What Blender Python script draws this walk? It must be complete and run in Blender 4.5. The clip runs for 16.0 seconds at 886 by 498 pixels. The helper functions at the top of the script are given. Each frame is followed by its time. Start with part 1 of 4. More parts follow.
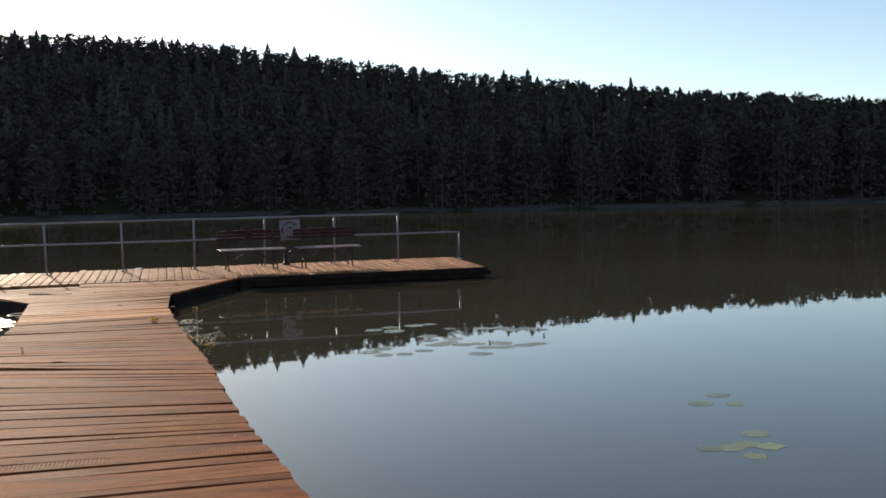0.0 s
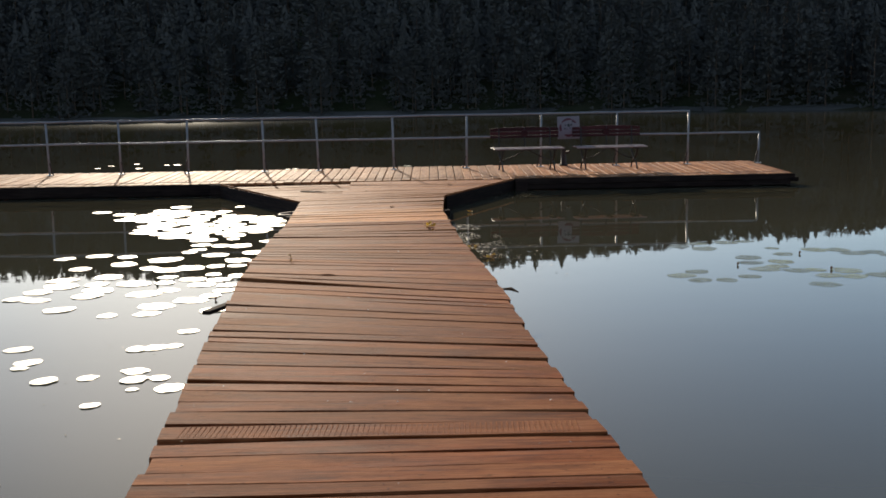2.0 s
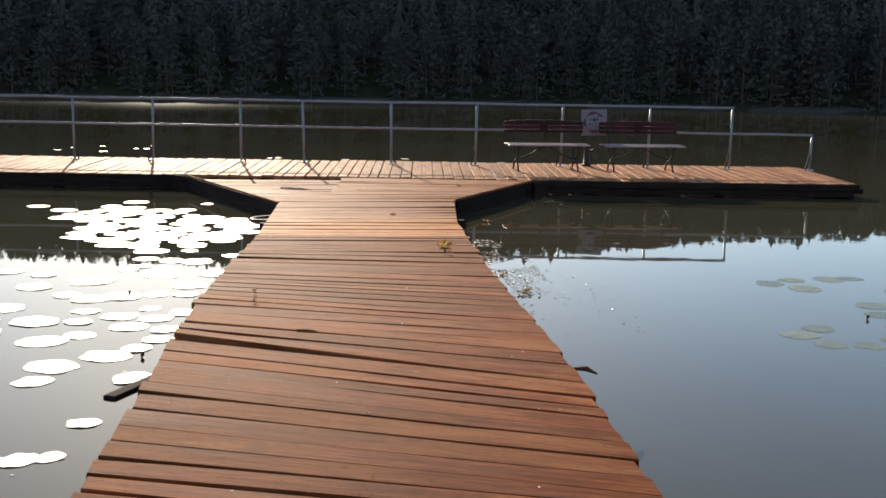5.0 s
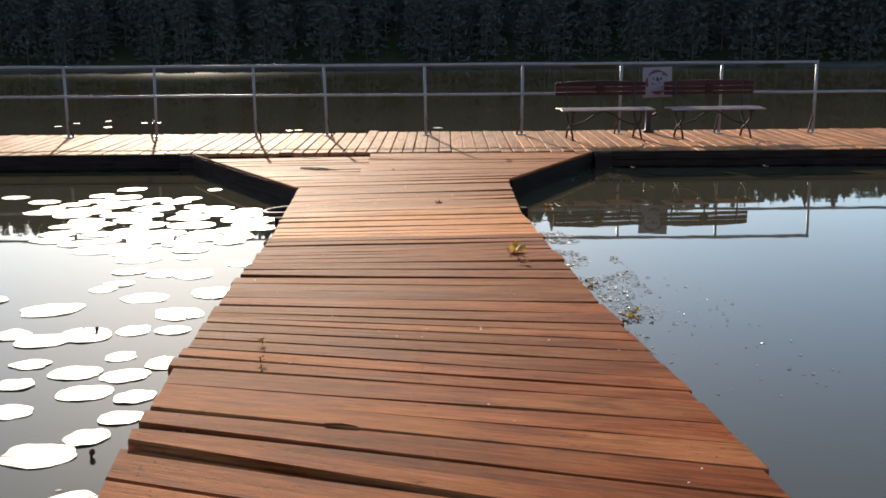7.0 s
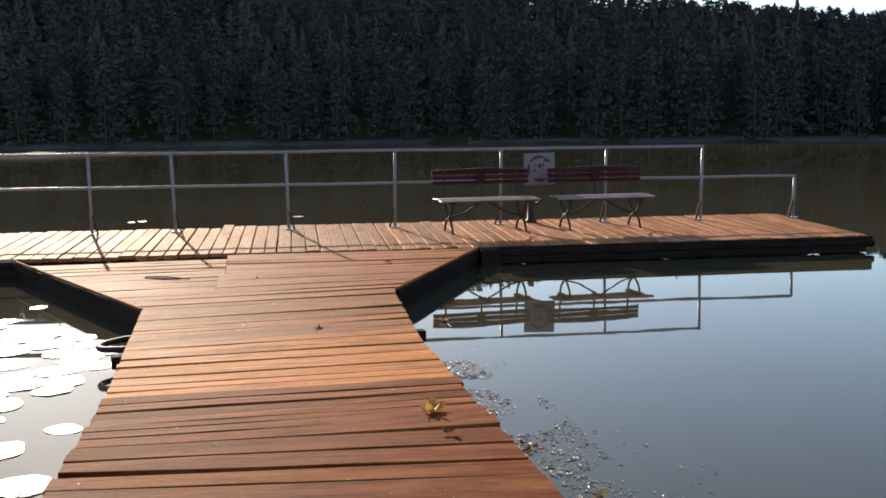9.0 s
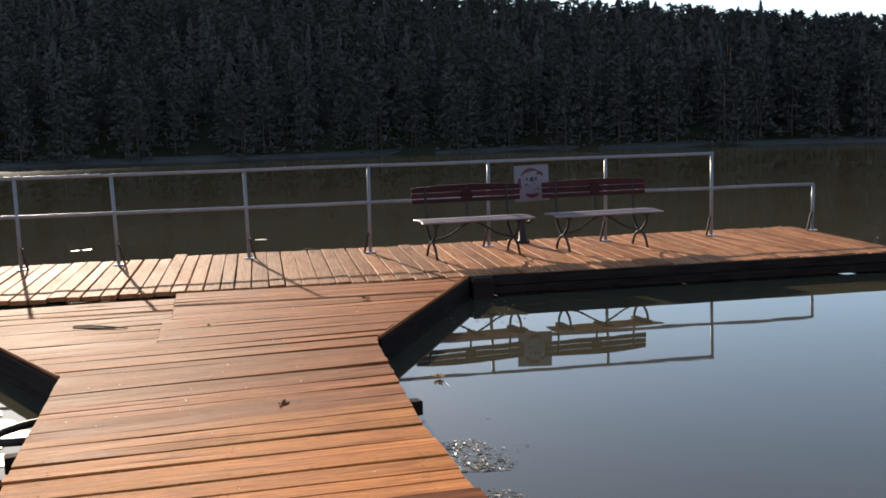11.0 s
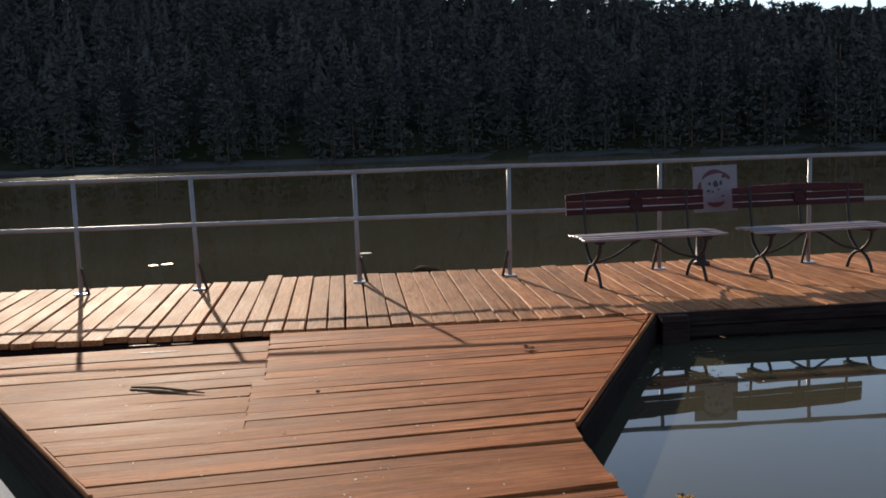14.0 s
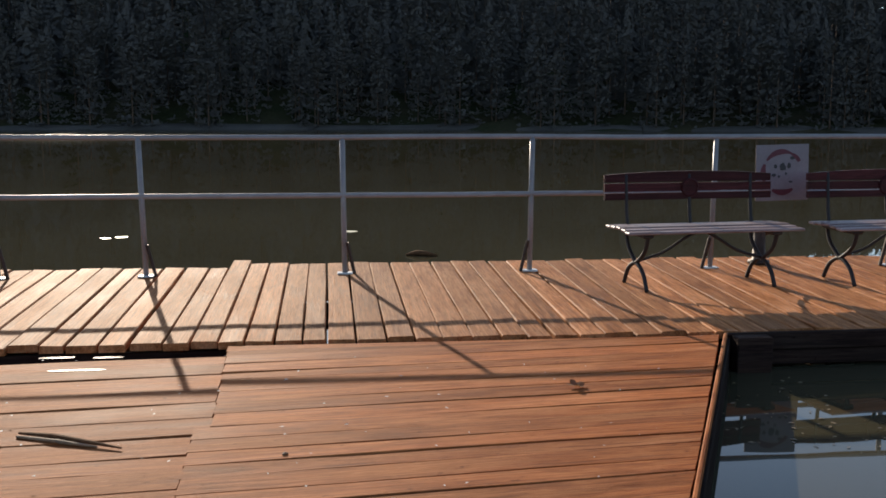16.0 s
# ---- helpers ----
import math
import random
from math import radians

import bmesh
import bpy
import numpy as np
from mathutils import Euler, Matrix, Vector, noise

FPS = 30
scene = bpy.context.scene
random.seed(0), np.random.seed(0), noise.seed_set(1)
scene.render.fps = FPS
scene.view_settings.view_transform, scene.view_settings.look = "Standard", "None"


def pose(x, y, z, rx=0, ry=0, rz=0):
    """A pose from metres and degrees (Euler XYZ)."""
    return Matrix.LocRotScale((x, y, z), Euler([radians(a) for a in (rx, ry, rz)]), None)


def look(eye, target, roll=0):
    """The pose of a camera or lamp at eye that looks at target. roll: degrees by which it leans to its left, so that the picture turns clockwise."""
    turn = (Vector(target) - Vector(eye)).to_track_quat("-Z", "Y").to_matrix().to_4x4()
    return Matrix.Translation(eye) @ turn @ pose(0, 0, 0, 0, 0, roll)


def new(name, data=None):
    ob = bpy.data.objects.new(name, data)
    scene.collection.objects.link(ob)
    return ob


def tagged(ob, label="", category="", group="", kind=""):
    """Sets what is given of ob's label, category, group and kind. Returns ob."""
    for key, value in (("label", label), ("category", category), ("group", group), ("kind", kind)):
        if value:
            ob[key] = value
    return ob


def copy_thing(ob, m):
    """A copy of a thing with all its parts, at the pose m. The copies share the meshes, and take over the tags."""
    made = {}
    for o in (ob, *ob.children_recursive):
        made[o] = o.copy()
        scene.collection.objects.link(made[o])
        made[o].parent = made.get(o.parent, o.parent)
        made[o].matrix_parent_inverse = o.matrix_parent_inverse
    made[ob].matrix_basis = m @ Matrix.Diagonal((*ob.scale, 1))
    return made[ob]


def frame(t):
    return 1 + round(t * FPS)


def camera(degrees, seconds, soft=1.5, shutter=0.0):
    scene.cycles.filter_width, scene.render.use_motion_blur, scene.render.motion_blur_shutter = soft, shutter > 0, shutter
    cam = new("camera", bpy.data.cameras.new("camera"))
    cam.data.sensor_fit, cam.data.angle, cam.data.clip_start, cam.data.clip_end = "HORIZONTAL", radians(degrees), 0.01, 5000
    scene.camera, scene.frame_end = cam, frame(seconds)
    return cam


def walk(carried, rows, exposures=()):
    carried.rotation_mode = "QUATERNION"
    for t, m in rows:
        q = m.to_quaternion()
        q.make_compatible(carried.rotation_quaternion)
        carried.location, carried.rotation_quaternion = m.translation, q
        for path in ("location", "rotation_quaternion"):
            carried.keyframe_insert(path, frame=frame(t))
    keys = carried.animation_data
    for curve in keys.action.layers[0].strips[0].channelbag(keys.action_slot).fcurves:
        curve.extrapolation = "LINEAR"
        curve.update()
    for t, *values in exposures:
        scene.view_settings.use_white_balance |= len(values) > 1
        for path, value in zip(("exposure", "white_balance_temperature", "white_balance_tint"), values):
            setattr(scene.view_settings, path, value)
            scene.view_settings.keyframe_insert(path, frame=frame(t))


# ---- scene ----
cam = camera(46.2, 16.0, soft=1.7)
PATH = [
    (0, (0.872, -3.023, 1.520), (1.388, -1.094, 1.414), -1.26),
    (0.5, (0.809, -2.470, 1.505), (1.112, -0.499, 1.353), 1.66),
    (1, (0.765, -1.989, 1.482), (0.962, -0.009, 1.278), -0.34),
    (1.5, (0.741, -1.547, 1.458), (0.839, 0.444, 1.292), -0.00),
    (2, (0.703, -1.112, 1.438), (0.727, 0.867, 1.150), -1.00),
    (2.5, (0.641, -0.672, 1.419), (0.783, 1.305, 1.155), 0.59),
    (3, (0.582, -0.232, 1.401), (0.667, 1.742, 1.087), -1.45),
    (3.5, (0.537, 0.229, 1.388), (0.484, 2.189, 0.993), -2.09),
    (4, (0.503, 0.718, 1.376), (0.647, 2.676, 0.991), 0.13),
    (4.5, (0.479, 1.219, 1.366), (0.524, 3.184, 0.997), 0.40),
    (5, (0.457, 1.708, 1.355), (0.508, 3.684, 1.048), 1.03),
    (7.5, (0.120, 4.340, 1.285), (0.112, 6.303, 0.903), -0.83),
    (8, (0.047, 4.709, 1.368), (0.064, 6.680, 1.022), -1.9),
    (8.5, (0.035, 5.140, 1.385), (0.120, 7.115, 1.082), 0.24),
    (9, (0.009, 5.530, 1.425), (0.299, 7.495, 1.189), -0.59),
    (11.5, (0.102, 7.707, 1.437), (0.454, 9.664, 1.227), -1.79),
    (12, (0.005, 8.146, 1.421), (0.303, 10.114, 1.229), -0.46),
    (12.5, (-0.072, 8.579, 1.404), (0.180, 10.549, 1.168), -0.32),
    (13, (-0.117, 9.030, 1.388), (-0.055, 11.016, 1.163), -2.50),
    (13.5, (-0.138, 9.505, 1.366), (-0.026, 11.496, 1.210), -1.42),
    (14, (-0.151, 9.988, 1.345), (0.040, 11.968, 1.140), -1.83),
    (14.5, (-0.159, 10.470, 1.325), (-0.089, 12.453, 1.078), 0.25),
    (15, (-0.160, 10.952, 1.300), (0.069, 12.920, 1.029), 0.25),
    (15.5, (-0.161, 11.424, 1.279), (0.085, 13.396, 1.050), -0.00),
    (16, (-0.167, 11.879, 1.280), (0.060, 13.849, 1.019), 0.11),
]
EXPOSURE = [(0, 0.06, 6800, 6), (1.5, 0.02, 6800, 6), (2.5, 0.07, 6800, 6), (4, 0.3, 6800, 6), (8, 0.52, 6800, 7), (12, 0.46, 6800, 9), (14, 0.24, 6800, 9), (16, 0.32, 6800, 8)]
walk(cam, [(t, look(eye, target, roll)) for t, eye, target, roll in PATH], EXPOSURE)

# ---- world and sun ----
SUN_AZ, SUN_EL = 13.2, 20.2            # degrees to the left of straight ahead, and up
world = bpy.data.worlds.new("sky")
scene.world = world
world.use_nodes = True
wn = world.node_tree.nodes
sky = wn.new("ShaderNodeTexSky")
sky.sky_type = "NISHITA"
sky.sun_disc = False
sky.sun_elevation, sky.sun_rotation = radians(SUN_EL), radians(-SUN_AZ)
sky.air_density, sky.dust_density, sky.ozone_density = 0.72, 0.36, 0.9
world.node_tree.links.new(sky.outputs[0], wn["Background"].inputs["Color"])
wn["Background"].inputs["Strength"].default_value = 0.148

sun = new("sun", bpy.data.lights.new("sun", "SUN"))
sun.data.energy, sun.data.angle, sun.data.color = 4.8, radians(0.55), (1.0, 0.87, 0.72)
sun_way = Vector((-math.sin(radians(SUN_AZ)) * math.cos(radians(SUN_EL)),
                  math.cos(radians(SUN_AZ)) * math.cos(radians(SUN_EL)), math.sin(radians(SUN_EL))))
sun.matrix_world = look(sun_way * 60, (0, 0, 0))


# ---- materials ----
def shader(name, rough=0.6, metal=0.0, spec=0.5):
    m = bpy.data.materials.new(name)
    m.use_nodes = True
    b = m.node_tree.nodes["Principled BSDF"]
    b.inputs["Roughness"].default_value, b.inputs["Metallic"].default_value = rough, metal
    b.inputs["Specular IOR Level"].default_value = spec
    return m, m.node_tree.nodes, m.node_tree.links, b


def noise_node(n, l, vec, scale, detail=5.0, rough=0.6, stretch=(1, 1, 1)):
    mp = n.new("ShaderNodeMapping")
    mp.inputs["Scale"].default_value = stretch
    l.new(vec, mp.inputs["Vector"])
    t = n.new("ShaderNodeTexNoise")
    t.inputs["Scale"].default_value, t.inputs["Detail"].default_value, t.inputs["Roughness"].default_value = scale, detail, rough
    l.new(mp.outputs[0], t.inputs["Vector"])
    return t.outputs["Fac"]


def ramp_node(n, l, fac, stops):
    r = n.new("ShaderNodeValToRGB")
    e = r.color_ramp.elements
    while len(e) < len(stops):
        e.new(0.5)
    for k, (p, c) in zip(e, stops):
        k.position, k.color = p, (*c, 1)
    l.new(fac, r.inputs[0])
    return r.outputs[0]


def mix_node(n, l, fac, a, b, blend="MIX"):
    x = n.new("ShaderNodeMix")
    x.data_type, x.blend_type = "RGBA", blend
    for sock, v in ((x.inputs["Factor"], fac), (x.inputs["A"], a), (x.inputs["B"], b)):
        if isinstance(v, (int, float)):
            sock.default_value = v
        elif isinstance(v, tuple):
            sock.default_value = (*v, 1)
        else:
            l.new(v, sock)
    return x.outputs["Result"]


def math_node(n, l, op, a, b=0.0):
    x = n.new("ShaderNodeMath")
    x.operation = op
    for sock, v in zip(x.inputs, (a, b)):
        if isinstance(v, (int, float)):
            sock.default_value = v
        else:
            l.new(v, sock)
    return x.outputs[0]


def bump_node(n, l, height, b, strength=0.3, distance=0.01):
    x = n.new("ShaderNodeBump")
    x.inputs["Strength"].default_value, x.inputs["Distance"].default_value = strength, distance
    l.new(height, x.inputs["Height"])
    l.new(x.outputs[0], b.inputs["Normal"])


def wood(name, dark, mid, light, worn, wear=0.5, rough=0.5, spec=0.03):
    """Weathered board: grain along the local x axis, a tone of its own for each board, worn and stained patches."""
    m, n, l, b = shader(name, rough, 0.0, spec)
    tc, info = n.new("ShaderNodeTexCoord"), n.new("ShaderNodeObjectInfo")
    shift = n.new("ShaderNodeVectorMath")
    shift.operation = "MULTIPLY_ADD"
    cmb = n.new("ShaderNodeCombineXYZ")
    for k in range(3):
        l.new(info.outputs["Random"], cmb.inputs[k])
    l.new(cmb.outputs[0], shift.inputs[0])
    shift.inputs[1].default_value = (37, 23, 51)
    l.new(tc.outputs["Object"], shift.inputs[2])
    v = shift.outputs[0]
    grain = noise_node(n, l, v, 1.0, 7, 0.7, (1.6, 38, 38))
    fine = noise_node(n, l, v, 1.0, 4, 0.75, (7, 170, 170))
    patch = noise_node(n, l, v, 1.0, 5, 0.6, (1.3, 4.5, 4.5))
    blot = noise_node(n, l, v, 1.0, 4, 0.6, (2.6, 9, 9))
    spots = noise_node(n, l, v, 1.0, 3, 0.5, (20, 45, 45))
    scuff = noise_node(n, l, v, 1.0, 5, 0.75, (10, 75, 75))
    col = ramp_node(n, l, grain, [(0.36, dark), (0.5, mid), (0.65, light)])
    wornf = ramp_node(n, l, patch, [(0.46, (0, 0, 0)), (0.66, (1, 1, 1))])
    col = mix_node(n, l, math_node(n, l, "MULTIPLY", wornf, wear), col, worn)
    tone = math_node(n, l, "MULTIPLY_ADD", info.outputs["Random"], 0.5)
    tone.node.inputs[2].default_value = 0.77
    col = mix_node(n, l, 1.0, col, tone, "MULTIPLY")
    col = mix_node(n, l, 0.5, col, ramp_node(n, l, fine, [(0.36, (0.3, 0.27, 0.25)), (0.56, (1, 1, 1))]), "MULTIPLY")
    streak = noise_node(n, l, v, 1.0, 5, 0.7, (2.2, 75, 75))
    col = mix_node(n, l, 0.38, col, ramp_node(n, l, streak, [(0.38, (0.42, 0.36, 0.32)), (0.5, (1, 1, 1)), (0.66, (1.5, 1.55, 1.6))]), "MULTIPLY")
    col = mix_node(n, l, 0.45, col, ramp_node(n, l, blot, [(0.36, (0.45, 0.4, 0.36)), (0.5, (1, 1, 1))]), "MULTIPLY")
    col = mix_node(n, l, 0.7, col, ramp_node(n, l, spots, [(0.26, (0.25, 0.2, 0.18)), (0.34, (1, 1, 1))]), "MULTIPLY")
    lifted = math_node(n, l, "MULTIPLY", ramp_node(n, l, scuff, [(0.6, (0, 0, 0)), (0.7, (1, 1, 1))]), math_node(n, l, "MULTIPLY", wornf, 0.75))
    col = mix_node(n, l, lifted, col, tuple(min(1.0, c * 1.5 + 0.05) for c in worn))
    l.new(col, b.inputs["Base Color"])
    rr = math_node(n, l, "MULTIPLY_ADD", patch, 0.3)
    rr.node.inputs[2].default_value = rough - 0.12
    l.new(rr, b.inputs["Roughness"])
    bump_node(n, l, math_node(n, l, "ADD", grain, math_node(n, l, "ADD", math_node(n, l, "MULTIPLY", fine, 0.5), math_node(n, l, "MULTIPLY", scuff, 0.6))), b, 0.5, 0.006)
    return m


M_WALK = wood("stained_walkway_wood", (0.14, 0.0285, 0.00724), (0.246, 0.0569, 0.0139), (0.338, 0.0958, 0.0264), (0.371, 0.139, 0.0542), 0.85, 0.68, 0.04)
M_NEWER = wood("newer_orange_wood", (0.419, 0.123, 0.0276), (0.611, 0.201, 0.0476), (0.698, 0.268, 0.0729), (0.698, 0.312, 0.108), 0.4, 0.64, 0.05)
M_JUNC = wood("junction_wood", (0.259, 0.072, 0.022), (0.368, 0.115, 0.0353), (0.439, 0.155, 0.0544), (0.46, 0.193, 0.0829), 0.65, 0.64, 0.045)
# platform boards: lighter tan, with the backlit sheen put into the colour
M_PLAT = wood("platform_wood", (0.281, 0.0995, 0.034), (0.44, 0.173, 0.066), (0.528, 0.238, 0.104), (0.546, 0.277, 0.143), 0.5, 0.6, 0.04)
M_BEAM = wood("dark_timber", (0.014, 0.008, 0.007), (0.03, 0.016, 0.013), (0.05, 0.028, 0.02), (0.045, 0.032, 0.025), 0.4, 0.8, 0.08)
M_BSLAT = wood("maroon_bench_paint", (0.045, 0.008, 0.01), (0.062, 0.011, 0.013), (0.08, 0.015, 0.016), (0.07, 0.02, 0.022), 0.35, 0.55, 0.2)
# seat slats: base colour paled to carry the low sun's glare
M_SEAT = wood("glare_lit_seat_paint", (0.17, 0.102, 0.102), (0.238, 0.153, 0.153), (0.289, 0.204, 0.204), (0.34, 0.272, 0.272), 0.5, 0.46, 1.0)


def plain(name, color, rough, metal=0.0, var=0.25, scale=18.0, bump=0.15):
    m, n, l, b = shader(name, rough, metal)
    tc = n.new("ShaderNodeTexCoord")
    big = noise_node(n, l, tc.outputs["Object"], scale, 5)
    small = noise_node(n, l, tc.outputs["Object"], scale * 9, 3)
    lo = tuple(c * (1 - var) for c in color)
    hi = tuple(min(1, c * (1 + var * 0.6)) for c in color)
    col = ramp_node(n, l, big, [(0.3, lo), (0.7, hi)])
    col = mix_node(n, l, 0.25, col, ramp_node(n, l, small, [(0.3, (0.6, 0.6, 0.6)), (0.6, (1, 1, 1))]), "MULTIPLY")
    l.new(col, b.inputs["Base Color"])
    bump_node(n, l, small, b, bump, 0.003)
    return m


M_RAIL = plain("pale_rail_paint", (0.27, 0.26, 0.27), 0.36, 0.0, 0.2, 6)
M_FLANGE = plain("white_flange_paint", (0.72, 0.72, 0.72), 0.35, 0.0, 0.2, 14)
M_IRON = plain("black_cast_iron", (0.02, 0.016, 0.018), 0.65, 0.0, 0.4, 30)
M_NAIL = shader("rusted_nail", 0.8, 0.0, 0.05)[0]
M_NAIL.node_tree.nodes["Principled BSDF"].inputs["Base Color"].default_value = (0.07, 0.03, 0.018, 1)
M_STEEL = plain("rusty_dark_steel", (0.06, 0.04, 0.033), 0.55, 0.4, 0.5, 20, 0.3)
# white board, greyed for its backlit shade and tinted lilac for flare
M_BOARD = plain("shaded_white_sign_face", (0.22, 0.19, 0.215), 0.5, 0.0, 0.12, 5)
M_RED = plain("faded_red_print", (0.11, 0.016, 0.032), 0.5, 0.0, 0.3, 20)
M_BLACK = plain("black_print", (0.03, 0.03, 0.035), 0.5, 0.0, 0.3, 20)
M_BACK = plain("sign_back_board", (0.36, 0.24, 0.14), 0.6, 0.0, 0.2, 8)
M_BARK = plain("broken_bark", (0.16, 0.075, 0.035), 0.8, 0.0, 0.4, 30, 0.5)
M_BARK.node_tree.nodes["Principled BSDF"].inputs["Specular IOR Level"].default_value = 0.1
M_STRIP = plain("split_pale_wood", (0.3, 0.19, 0.11), 0.7, 0.0, 0.4, 30, 0.4)
M_YLEAF = plain("yellow_leaf", (0.55, 0.33, 0.05), 0.6, 0.0, 0.3, 40)
M_BLEAF = plain("dry_brown_leaf", (0.22, 0.11, 0.045), 0.7, 0.0, 0.3, 40)
# thin leaves let the low sun through
for leafy in (M_YLEAF, M_BLEAF):
    tree = leafy.node_tree
    surface, out = tree.nodes["Principled BSDF"], tree.nodes["Material Output"]
    glow, both = tree.nodes.new("ShaderNodeBsdfTranslucent"), tree.nodes.new("ShaderNodeMixShader")
    tree.links.new(surface.inputs["Base Color"].links[0].from_socket, glow.inputs["Color"])
    both.inputs[0].default_value = 0.5
    for slot, node in ((1, surface), (2, glow)):
        tree.links.new(node.outputs[0], both.inputs[slot])
    tree.links.new(both.outputs[0], out.inputs["Surface"])
M_WHITE = plain("white_droppings", (0.7, 0.68, 0.62), 0.7, 0.0, 0.15, 50)

# water: a dark mirror, quiet here and rippled towards the far shore
M_WATER, n, l, b = shader("lake_water", 0.015)
b.inputs["Base Color"].default_value = (0.022, 0.02, 0.011, 1)
b.inputs["IOR"].default_value = 1.333
tc = n.new("ShaderNodeTexCoord")
rip = noise_node(n, l, tc.outputs["Object"], 1.0, 3, 0.5, (0.9, 1.6, 1))
swell = noise_node(n, l, tc.outputs["Object"], 1.0, 2, 0.5, (0.12, 0.2, 1))
murk = noise_node(n, l, tc.outputs["Object"], 1.0, 4, 0.6, (0.25, 0.25, 1))
l.new(ramp_node(n, l, murk, [(0.3, (0.055, 0.049, 0.029)), (0.7, (0.072, 0.064, 0.038))]), b.inputs["Base Color"])
# a breeze ruffles the strip below the far shore
where = n.new("ShaderNodeSeparateXYZ")
l.new(tc.outputs["Object"], where.inputs[0])
reach = n.new("ShaderNodeMapRange")
for key, value in (("From Min", 62.0), ("From Max", 98.0), ("To Min", 0.015), ("To Max", 0.1)):
    reach.inputs[key].default_value = value
l.new(math_node(n, l, "ADD", where.outputs["Y"], math_node(n, l, "MULTIPLY", math_node(n, l, "ABSOLUTE", where.outputs["X"]), 0.45)), reach.inputs["Value"])
l.new(reach.outputs[0], b.inputs["Roughness"])
hsum = math_node(n, l, "ADD", rip, math_node(n, l, "MULTIPLY", swell, 2.0))
bump_node(n, l, hsum, b, 0.035, 0.02)

# lily pads
def pad_material(name, base, rough, spec):
    m, n, l, b = shader(name, rough, 0.0, spec)
    tc, info = n.new("ShaderNodeTexCoord"), n.new("ShaderNodeObjectInfo")
    v = noise_node(n, l, tc.outputs["Object"], 9.0, 5)
    col = ramp_node(n, l, v, [(0.3, tuple(c * 0.65 for c in base)), (0.55, base), (0.75, (base[0] * 1.5, base[1] * 1.25, base[2] * 1.1))])
    tone = math_node(n, l, "MULTIPLY_ADD", info.outputs["Random"], 0.6)
    tone.node.inputs[2].default_value = 0.7
    l.new(mix_node(n, l, 1.0, col, tone, "MULTIPLY"), b.inputs["Base Color"])
    bump_node(n, l, noise_node(n, l, tc.outputs["Object"], 30, 3), b, 0.3, 0.004)
    return m


M_PAD = pad_material("lily_pad_leaf", (0.2, 0.22, 0.1), 0.44, 1.0)
M_DULL = pad_material("dull_lily_pad_leaf", (0.24, 0.245, 0.11), 0.06, 0.5)
M_SUNK = pad_material("sunken_lily_pad_leaf", (0.22, 0.22, 0.055), 0.04, 0.4)
M_DEBRIS = plain("floating_leaf_litter", (0.24, 0.17, 0.1), 0.5, 0.0, 0.6, 3)

M_SHORE_MIST = plain("pale_mist_strip", (0.1, 0.085, 0.07), 0.85, 0.0, 0.3, 0.4)

# conifer needles and bark, forest floor
M_NEEDLE, n, l, b = shader("conifer_needles", 0.9, 0.0, 0.03)
geo = n.new("ShaderNodeNewGeometry")
# needle colour is raised to stand in for haze over the hill
l.new(ramp_node(n, l, geo.outputs["Random Per Island"], [(0.0, (0.088, 0.08, 0.074)), (0.6, (0.093, 0.086, 0.079)), (1.0, (0.099, 0.092, 0.084))]), b.inputs["Base Color"])
# a fixed normal leaning towards the jetty flattens light and shade across the sprays
fixed_lean = n.new("ShaderNodeVectorMath")
fixed_lean.operation = "MULTIPLY_ADD"
l.new(geo.outputs["Normal"], fixed_lean.inputs[0])
fixed_lean.inputs[1].default_value, fixed_lean.inputs[2].default_value = (0.15, 0.15, 0.15), (0, -0.88, 0.36)
unit = n.new("ShaderNodeVectorMath")
unit.operation = "NORMALIZE"
l.new(fixed_lean.outputs[0], unit.inputs[0])
l.new(unit.outputs[0], b.inputs["Normal"])
M_TRUNK = plain("pine_bark", (0.11, 0.065, 0.042), 0.85, 0.0, 0.4, 2)
M_GROUND, n, l, b = shader("forest_floor", 0.95, 0.0, 0.05)
tc = n.new("ShaderNodeTexCoord")
g1 = noise_node(n, l, tc.outputs["Object"], 0.15, 6)
g2 = noise_node(n, l, tc.outputs["Object"], 2.5, 5)
gc = ramp_node(n, l, g1, [(0.35, (0.035, 0.045, 0.018)), (0.65, (0.075, 0.062, 0.034))])
l.new(mix_node(n, l, 0.5, gc, ramp_node(n, l, g2, [(0.3, (0.5, 0.5, 0.5)), (0.7, (1, 1, 1))]), "MULTIPLY"), b.inputs["Base Color"])
bump_node(n, l, g2, b, 0.6, 0.1)


# ---- building helpers ----
def linked(name, verts, faces, material, parent=None, label="", smooth=False):
    me = bpy.data.meshes.new(name)
    me.from_pydata([tuple(v) for v in verts], [], faces)
    me.materials.append(material)
    if smooth:
        me.polygons.foreach_set("use_smooth", [True] * len(me.polygons))
    ob = new(name, me)
    ob.parent = parent
    return tagged(ob, label)


def part(name, bm, material, parent, label="", smooth=False):
    me = bpy.data.meshes.new(name)
    bmesh.ops.recalc_face_normals(bm, faces=bm.faces)
    bm.to_mesh(me)
    bm.free()
    me.materials.append(material)
    if smooth:
        me.polygons.foreach_set("use_smooth", [True] * len(me.polygons))
    ob = new(name, me)
    ob.parent = parent
    return tagged(ob, label)


